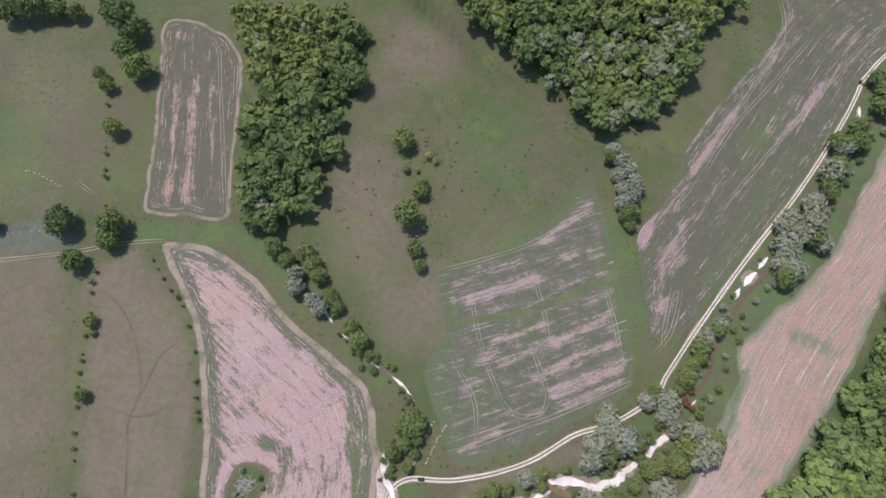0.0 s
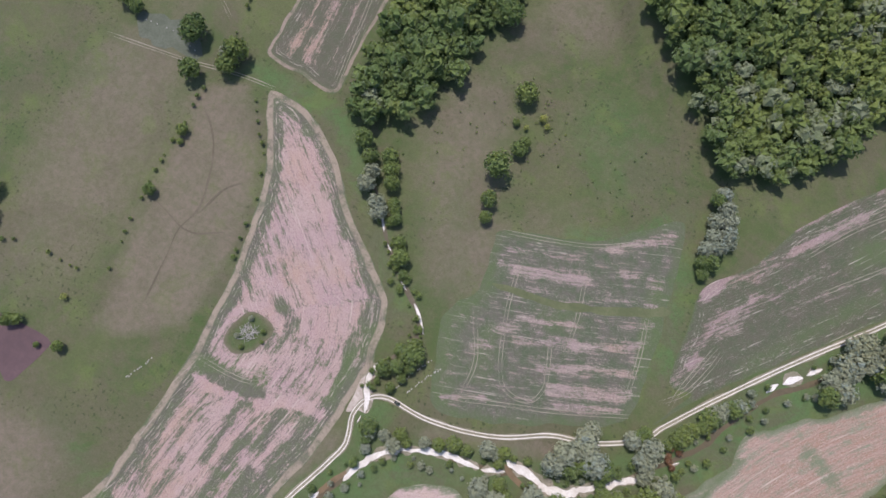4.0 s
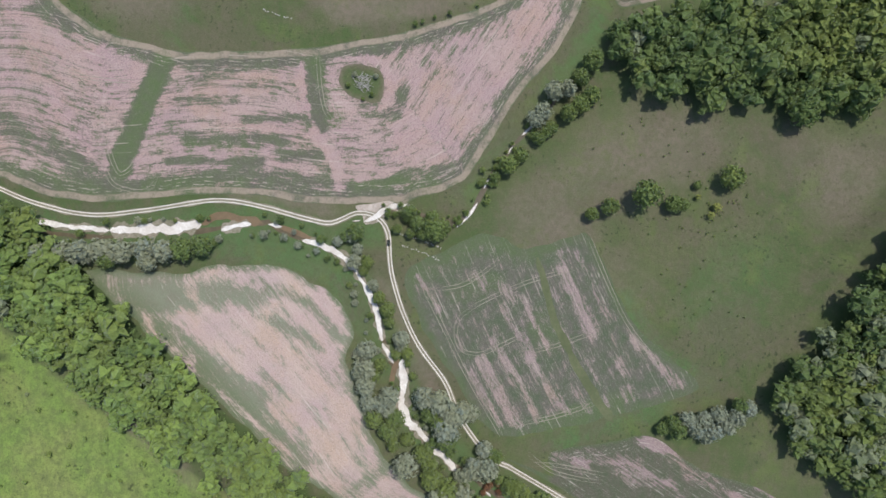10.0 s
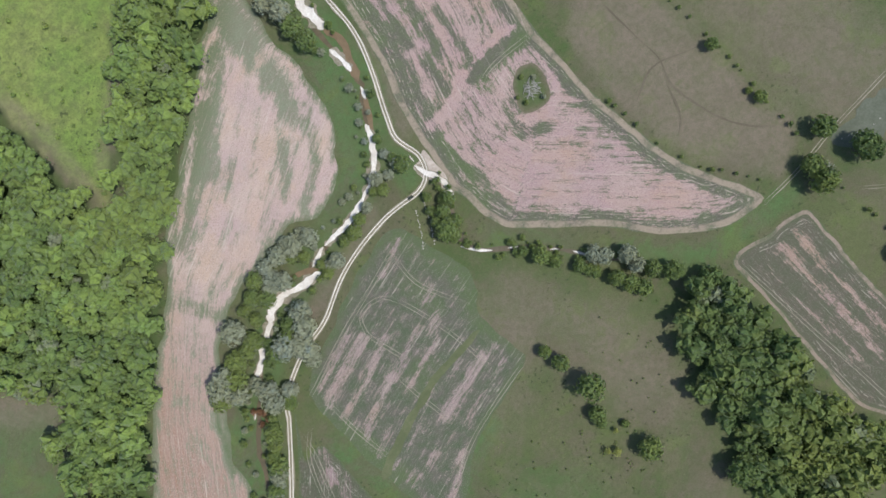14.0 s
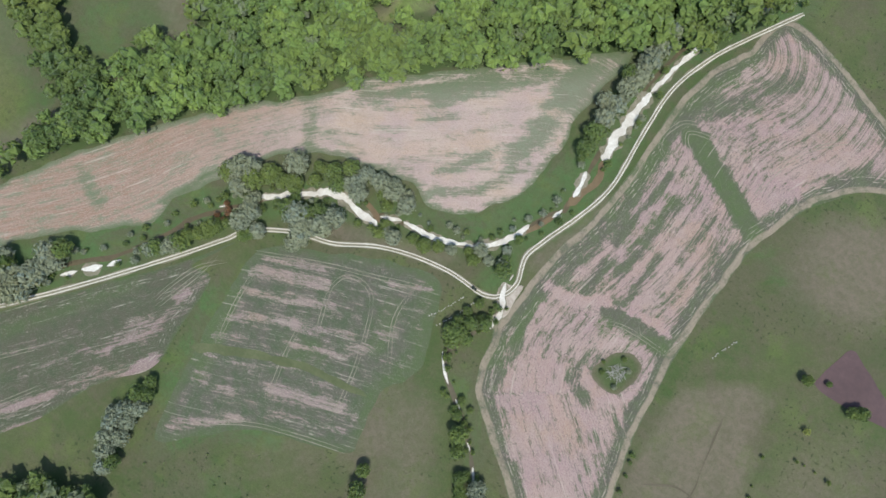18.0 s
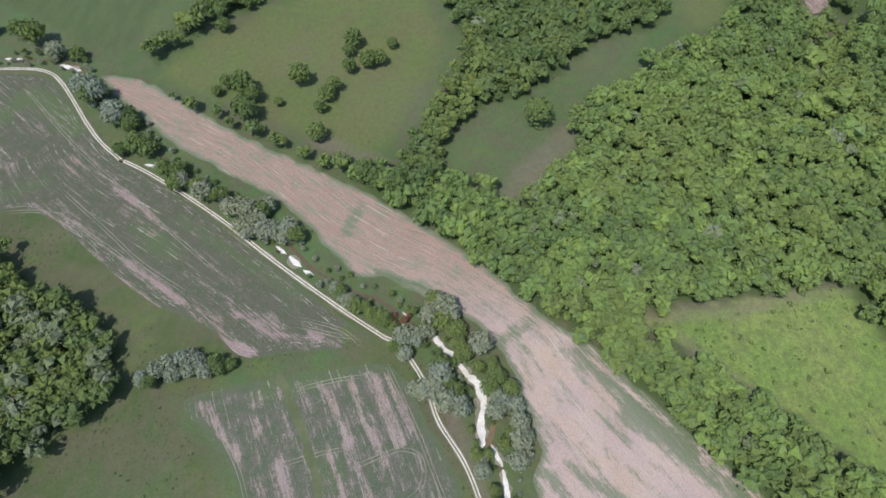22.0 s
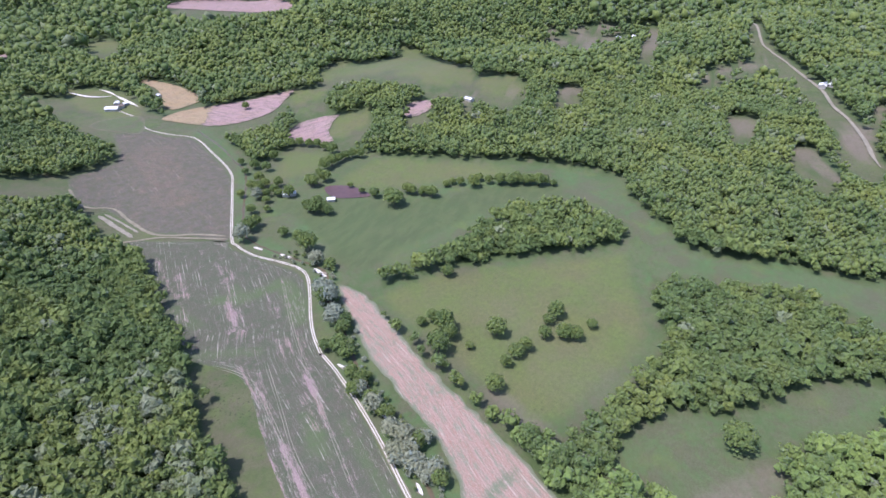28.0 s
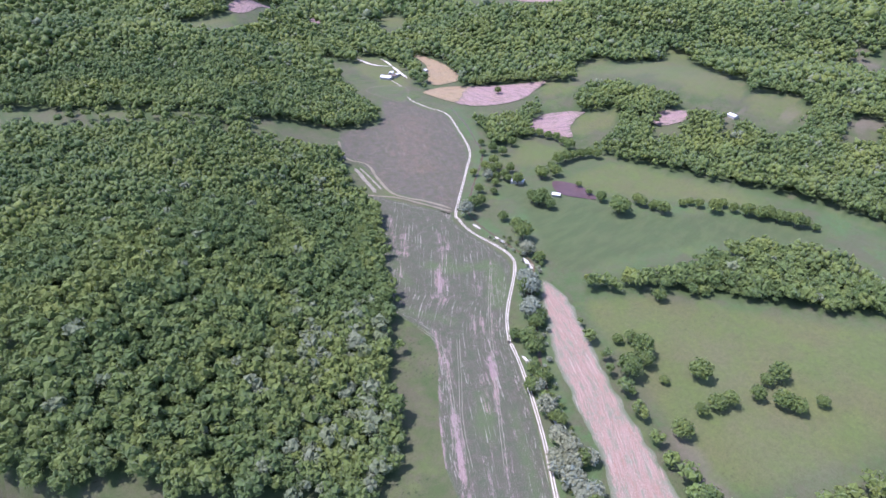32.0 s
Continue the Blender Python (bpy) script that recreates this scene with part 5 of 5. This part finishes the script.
wood("woods_farthest", "dim woods on the farthest hills", 1500, 2700, 16.0, 1, 0.8, (-400, -1100, 2600, 2600), 6, 0.66, (-5, 112), OCTA, tufts=2, leaf=0.4)


# ---- tyre marks, swales ----
for line in (LOOP_A, LOOP_B, LOOP_C, LOOP_D, LOOP_E, LOOP_F, LOOP_G, LOOP_H, LOOP_I, LOOP_J, LOOP_K, LOOP_L, LOOP_M, LOOP_N, LOOP_O, LOOP_P, LOOP_Q, LOOP_R, LOOP_S):
    marks = tagged(new("tyre_marks"), "pale pair of tractor tyre marks across the field", "tyre marks", kind="structure")
    for off in (-0.9, 0.9):
        part("tyre_mark", ribbon("tyre_mark", offset_line(line, off)[::2], 0.15, VERGE_PALE, 0.14, off, 0.8), marks)
for k, line in enumerate((SWALE_A, SWALE_B, SWALE_C)):
    tagged(new("swale", ribbon("swale", line, 0.55, SWALEM, 0.1 + 0.03 * k, 4 + k, 0.9)), "dark green drainage swale in the dry pasture", "swale", kind="structure")
for k, line in enumerate((LANE_HEAD_A, LANE_HEAD_B, LANE_HEAD_C)):
    tagged(new("farm_lane", ribbon("farm_lane", line, (1.6, 1.5, 2.4)[k], (VERGE, VERGE, VERGE_PALE)[k], 0.34 + 0.02 * k, 4 + k, 0.5)), "worn grassy lane between the upper fields", "lane", kind="structure")
tagged(new("farm_lane", ribbon("farm_lane", LANE_UPPER, 1.3, VERGE_PALE, 0.3, 4, 0.4)), "pale lane beside the upper field", "lane", kind="structure")
for k, line in enumerate((FARM_LANE_A, FARM_LANE_B, FARM_LANE_C, FARM_LANE_D, FARM_LANE_E)):
    tagged(new("farm_lane", ribbon("farm_lane", line, 2.6, ROADM, 1.0 + 0.02 * k, 4, 0.3, 8)), "white gravel lane round the distant farm", "lane", kind="structure")

for line in (TRACK_A, TRACK_B):
    trail = tagged(new("cattle_track"), "faint worn track across the pasture", "track", kind="structure")
    for off in (-0.8, 0.8):
        part("wheel_track", ribbon("wheel_track", offset_line(line, off)[::2], 0.24, VERGE_PALE, 0.13, off, 0.9), trail)
tagged(new("grass_lane", ribbon("grass_lane", LANE_GRASS, 2.0, SWALE_GREEN, 0.16, 9, 0.8)), "green grassy lane dividing the weedy field", "grass", kind="structure")

# ---- fence-line bushes, rocks ----
BUSH = [tree_model("bush", 60 + k, LEAF, "low dark bush on the old fence line", 30) for k in range(3)]
rng = np.random.default_rng(9)
spots = []
for line in (FENCE_A, FENCE_B, FENCE_C, FENCE_D):
    c = smooth(line, 5.5, False)
    for x, y in c:
        if rng.uniform() < 0.75:
            spots.append((x + rng.uniform(-0.8, 0.8), y + rng.uniform(-2, 2), rng.uniform(0.7, 1.6)))
creek_line = smooth(CREEK, 3.2, False)
slope = np.gradient(creek_line, axis=0)
slope /= np.linalg.norm(slope, axis=1)[:, None] + 1e-9
scrub = []
for (x, y), (tx, ty) in zip(creek_line, slope):
    for side in (-1, 1):
        if rng.uniform() < 0.72:
            off = side * rng.uniform(2.6, 6.8)
            px, py = x - ty * off + rng.uniform(-2, 2), y + tx * off + rng.uniform(-2, 2)
            free = not any(inside(px, py, f) for f in (CREEKSIDE, LONG, BANDED, CRESCENT, UPPER)) and from_line(px, py, ROAD)[0] > 3.4
            free = free and all(from_line(px, py, line)[0] > half + 0.6 for half, line in GRAVEL)
            if free:
                scrub.append((px, py, rng.uniform(0.9, 2.6)))
SCRUB = [tree_model("shrub", 80 + k, (LEAF, LEAF_GREY)[k % 2], ("leafy green shrub on the creek bank", "silvery shrub on the creek bank")[k % 2], 34) for k in range(6)]
scrub = sorted(scrub, key=lambda p: math.hypot(p[0], p[1]))[:285]
plant(SCRUB, scrub, "shrubs along the creek", 6)
brook_line = smooth(BROOK, 2.6, False)
brook_scrub = []
for x, y in brook_line:
    for side in (-1, 1):
        if rng.uniform() < 0.6:
            px, py = x + rng.uniform(-3.2, 3.2), y + side * rng.uniform(1.0, 4.0)
            if not inside(px, py, CRESCENT) and from_line(px, py, ROAD)[0] > 3.5:
                brook_scrub.append((px, py, rng.uniform(0.8, 2.2)))
BROOK_SHRUBS = [tree_model("shrub", 90 + k, LEAF, "leafy yellow-green shrub beside the brook", 30) for k in range(3)]
plant(BROOK_SHRUBS, brook_scrub, "shrubs along the brook", 16)
YELLOW = leaf_material("yellow_green_leaves", (0.33, 0.36, 0.09), (0.40, 0.42, 0.12), (0.22, 0.25, 0.06))
plant([tree_model("bush", 93, YELLOW, "round yellow-green bush alone in the pasture", 30)], [(-182, -63, 2.0)], "", 17)
RUST = leaf_material("rusty_leaves", (0.22, 0.105, 0.05), (0.28, 0.15, 0.08), (0.12, 0.06, 0.035))
DEAD = [tree_model("dead_shrub", 95 + k, RUST, "dry rust-brown brush beside the creek", 30) for k in range(2)]
plant(DEAD, [(x, y, 2.0) for x, y in RUST_SPOTS], "dry brush beside the creek", 7)
plant(BUSH, spots, "bushes on the fence lines", 5)


# ---- low weeds among the meadow grass ----
WEEDS = [tree_model("weed_clump", 110 + k, LEAF, "low dark weed clump in the meadow grass", 12) for k in range(3)]
weed_spots = []
for (cx, cy), spread, count in (((-10, 143), 13, 75), ((40, 126), 16, 30), ((-48, 114), 16, 25)):
    for _ in range(count):
        weed_spots.append((cx + rng.normal(0, spread), cy + rng.normal(0, spread), rng.uniform(0.3, 0.75)))
plant(WEEDS, weed_spots, "weed clumps in the meadow", 21)
plant([tree_model("bush", 115, YELLOW, "sprawling yellow-green bush in the meadow", 30)], [(-8, 144, 2.6), (-4, 141, 2.0), (-14, 135, 1.6)], "yellow-green bushes in the meadow", 22)


def rock_mesh(seed):
    rng = np.random.default_rng(seed)
    v, f = ICO
    return mesh_of("rock", v * rng.uniform(0.7, 1.2, (len(v), 1)) * (0.5, 0.4, 0.32) + (0, 0, 0.2), f, ROCKM)


ROCKM = plain_material("weathered_limestone", (0.34, 0.32, 0.28), (0.52, 0.50, 0.45), 1.5)
ROCKS = [rock_mesh(70 + k) for k in range(4)]
for line, count in ((ROCKS_A, 16), (ROCKS_B, 16), (ROCKS_C, 12), (ROCKS_D, 14), (ROCKS_E, 9)):
    c = smooth(line, 1.0, False)
    for k in range(count):
        x, y = c[int(k * (len(c) - 1) / (count - 1))] + rng.uniform(-0.35, 0.35, 2)
        ob = tagged(new("rock", ROCKS[k % 4]), "pale limestone rock in a row on the grass", "rock", "rows of pale rocks")
        ob.matrix_world = pose(x, y, float(height(x, y)), 0, 0, rng.uniform(0, 360))


# ---- buildings ----
METAL = plain_material("white_metal_roof", (0.72, 0.73, 0.75), (0.80, 0.81, 0.82), 0.6, 0.4, 0.02)
SIDING = plain_material("grey_siding", (0.42, 0.40, 0.37), (0.52, 0.50, 0.46), 1.0)
SHINGLE = plain_material("brown_shingles", (0.16, 0.13, 0.11), (0.22, 0.18, 0.15), 1.5)
DARK = plain_material("dark_opening", (0.03, 0.03, 0.03), (0.05, 0.05, 0.05), 1.0)


def box_mesh(name, x0, y0, z0, x1, y1, z1, material, bevel=0.0):
    bm = bmesh.new()
    m = Matrix.Translation(((x0 + x1) / 2, (y0 + y1) / 2, (z0 + z1) / 2)) @ Matrix.Diagonal((x1 - x0, y1 - y0, z1 - z0, 1))
    bmesh.ops.create_cube(bm, size=1, matrix=m)
    if bevel:
        bmesh.ops.bevel(bm, geom=bm.edges[:], offset=bevel, segments=2, affect="EDGES")
    me = bpy.data.meshes.new(name)
    bm.to_mesh(me)
    bm.free()
    me.materials.append(material)
    return me


def building(name, spot, turn, long, wide, tall, roof, label):
    """Walls with a door and windows, under a gabled roof with eaves."""
    root = tagged(new(name), label, name.replace("_", " "))
    a, b, rise = long / 2, wide / 2, wide * 0.22
    v = [(s * a, t * b, z) for z in (-1.0, tall) for s, t in ((-1, -1), (1, -1), (1, 1), (-1, 1))] + [(-a, 0, tall + rise), (a, 0, tall + rise)]
    bm = bmesh.new()
    vs = [bm.verts.new(p) for p in v]
    for f in ((0, 1, 5, 4), (2, 3, 7, 6), (1, 2, 6, 9, 5), (3, 0, 4, 8, 7)):
        bm.faces.new([vs[i] for i in f])
    me = bpy.data.meshes.new("walls")
    bm.to_mesh(me)
    bm.free()
    me.materials.append(SIDING)
    part("wall", me, root)
    for s in (-1, 1):
        bm = bmesh.new()
        e, d = a + 0.5, b + 0.6
        low = tall - rise * 0.6 / b
        quad = [(-e, s * d, low), (e, s * d, low), (e, 0, tall + rise + 0.02), (-e, 0, tall + rise + 0.02)]
        bot, top = [bm.verts.new(p) for p in quad], [bm.verts.new((p[0], p[1], p[2] + 0.18)) for p in quad]
        bm.faces.new(bot), bm.faces.new(top)
        for i in range(4):
            bm.faces.new((bot[i], bot[(i + 1) % 4], top[(i + 1) % 4], top[i]))
        bmesh.ops.recalc_face_normals(bm, faces=bm.faces)
        me = bpy.data.meshes.new("roof_slope")
        bm.to_mesh(me)
        bm.free()
        me.materials.append(roof)
        part("roof_slope", me, root)
    part("door", box_mesh("door", -1.2, -b - 0.06, 0, 1.2, -b + 0.02, min(2.6, tall - 0.3), DARK), root)
    for s in (-0.3, 0.3):
        part("window", box_mesh("window", s * long - 0.5, -b - 0.05, 1.0, s * long + 0.5, -b + 0.02, 2.0, DARK), root)
    root.matrix_world = pose(*spot, float(height(*spot)) + 0.1, 0, 0, turn)
    return root


building("barn", BARN_SPOTS[0], 128, 15, 7.5, 3.6, METAL, "long low barn with a white metal roof")
building("shed", BARN_SPOTS[1], 122, 8.5, 6, 3.0, METAL, "small white metal shed beside trees and a pond")
for k, spot in enumerate(FARM_SPOTS):
    building("farm_building", spot, 118 + 34 * k, (20, 16, 10, 12, 9)[k], (12, 9, 7, 7, 6)[k], 4.0, METAL if k != 1 else SHINGLE, "distant farm building with a pale roof" if k != 1 else "distant farm building with a dark shingle roof")
for k, spot in enumerate(HOUSE_SPOTS):
    building("house", spot, 20 + 50 * k, 17, 10, 4.0, METAL, "distant white-roofed house among the woods")
for k, spot in enumerate(SHED_SPOTS):
    building("long_shed", spot, 15 + 10 * k, 30 - 6 * k, 10, 4.0, METAL, "distant pale long-roofed shed among trees")
for k, spot in enumerate(COTTAGE_SPOTS):
    building("cottage", spot, 70 + 40 * k, 13, 8, 3.2, METAL, "distant cottage with a pale roof in a clearing")

# ---- vehicle on the farm road ----
PAINT = plain_material("dark_green_paint", (0.035, 0.045, 0.035), (0.05, 0.06, 0.05), 3.0, 0.35, 0.0)
RUBBER = plain_material("tyre_rubber", (0.02, 0.02, 0.02), (0.035, 0.035, 0.035), 4.0)


def utility_vehicle(spot, turn):
    root = tagged(new("utility_vehicle"), "dark open utility vehicle parked on the farm road", "vehicle")
    part("chassis", box_mesh("chassis", -1.5, -0.72, 0.38, 1.5, 0.72, 0.72, PAINT, 0.06), root)
    part("hood", box_mesh("hood", 0.62, -0.66, 0.72, 1.45, 0.66, 1.08, PAINT, 0.1), root)
    part("cargo_bed", box_mesh("cargo_bed", -1.5, -0.72, 0.72, -0.55, 0.72, 1.05, DARK, 0.04), root)
    part("seat", box_mesh("seat", -0.5, -0.6, 0.72, 0.1, 0.6, 1.1, DARK, 0.08), root)
    part("roof", box_mesh("roof", -0.6, -0.7, 1.86, 0.65, 0.7, 1.92, PAINT, 0.02), root, "flat dark roof")
    for x in (-0.55, 0.6):
        for y in (-0.66, 0.66):
            part("post", box_mesh("post", x - 0.03, y - 0.03, 0.7, x + 0.03, y + 0.03, 1.88, DARK), root)
    for x in (-0.98, 0.98):
        for y in (-0.66, 0.66):
            bm = bmesh.new()
            bmesh.ops.create_cone(bm, cap_ends=True, segments=18, radius1=0.33, radius2=0.33, depth=0.26, matrix=pose(x, y, 0.33, 90))
            me = bpy.data.meshes.new("wheel")
            bm.to_mesh(me)
            bm.free()
            me.materials.append(RUBBER)
            wheel = part("wheel", me, root)
            bm = bmesh.new()
            bmesh.ops.create_cone(bm, cap_ends=True, segments=14, radius1=0.19, radius2=0.16, depth=0.3, matrix=pose(x, y, 0.33, 90))
            me = bpy.data.meshes.new("rim")
            bm.to_mesh(me)
            bm.free()
            me.materials.append(METAL)
            part("rim", me, wheel, "pale steel rim")
    root.matrix_world = pose(*spot, float(height(*spot)) + 0.22, 0, 0, turn)


(ax, ay), (bx, by) = VEHICLE_SPOT
utility_vehicle(((ax + bx) / 2, (ay + by) / 2), math.degrees(math.atan2(by - ay, bx - ax)))


# ---- brush pile on the grass island ----
DEADWOOD = plain_material("dead_wood", (0.33, 0.32, 0.29), (0.46, 0.44, 0.40), 2.0)


def brush_pile(x, y, radius, seed):
    rng = np.random.default_rng(seed)
    root = tagged(new("brush_pile"), "heap of grey dead branches on the grass island", "brush pile")
    for k in range(58):
        bm = bmesh.new()
        a = rng.uniform(0, 6.28)
        start = Vector((rng.uniform(-1, 1) * radius, rng.uniform(-1, 1) * radius, rng.uniform(0.1, 0.8)))
        end = start + Vector((math.cos(a), math.sin(a), rng.uniform(-0.1, 0.35))) * rng.uniform(2.0, 4.2)
        d = end - start
        m = Matrix.Translation((start + end) / 2) @ d.to_track_quat("Z", "Y").to_matrix().to_4x4()
        bmesh.ops.create_cone(bm, cap_ends=True, segments=6, radius1=rng.uniform(0.12, 0.26), radius2=0.06, depth=d.length, matrix=m)
        me = bpy.data.meshes.new("branch")
        bm.to_mesh(me)
        bm.free()
        me.materials.append(DEADWOOD)
        part("branch", me, root)
    root.matrix_world = pose(x, y, float(height(x, y)) + 0.15)


brush_pile(*np.mean(ISLE, axis=0), 3.4, 12)
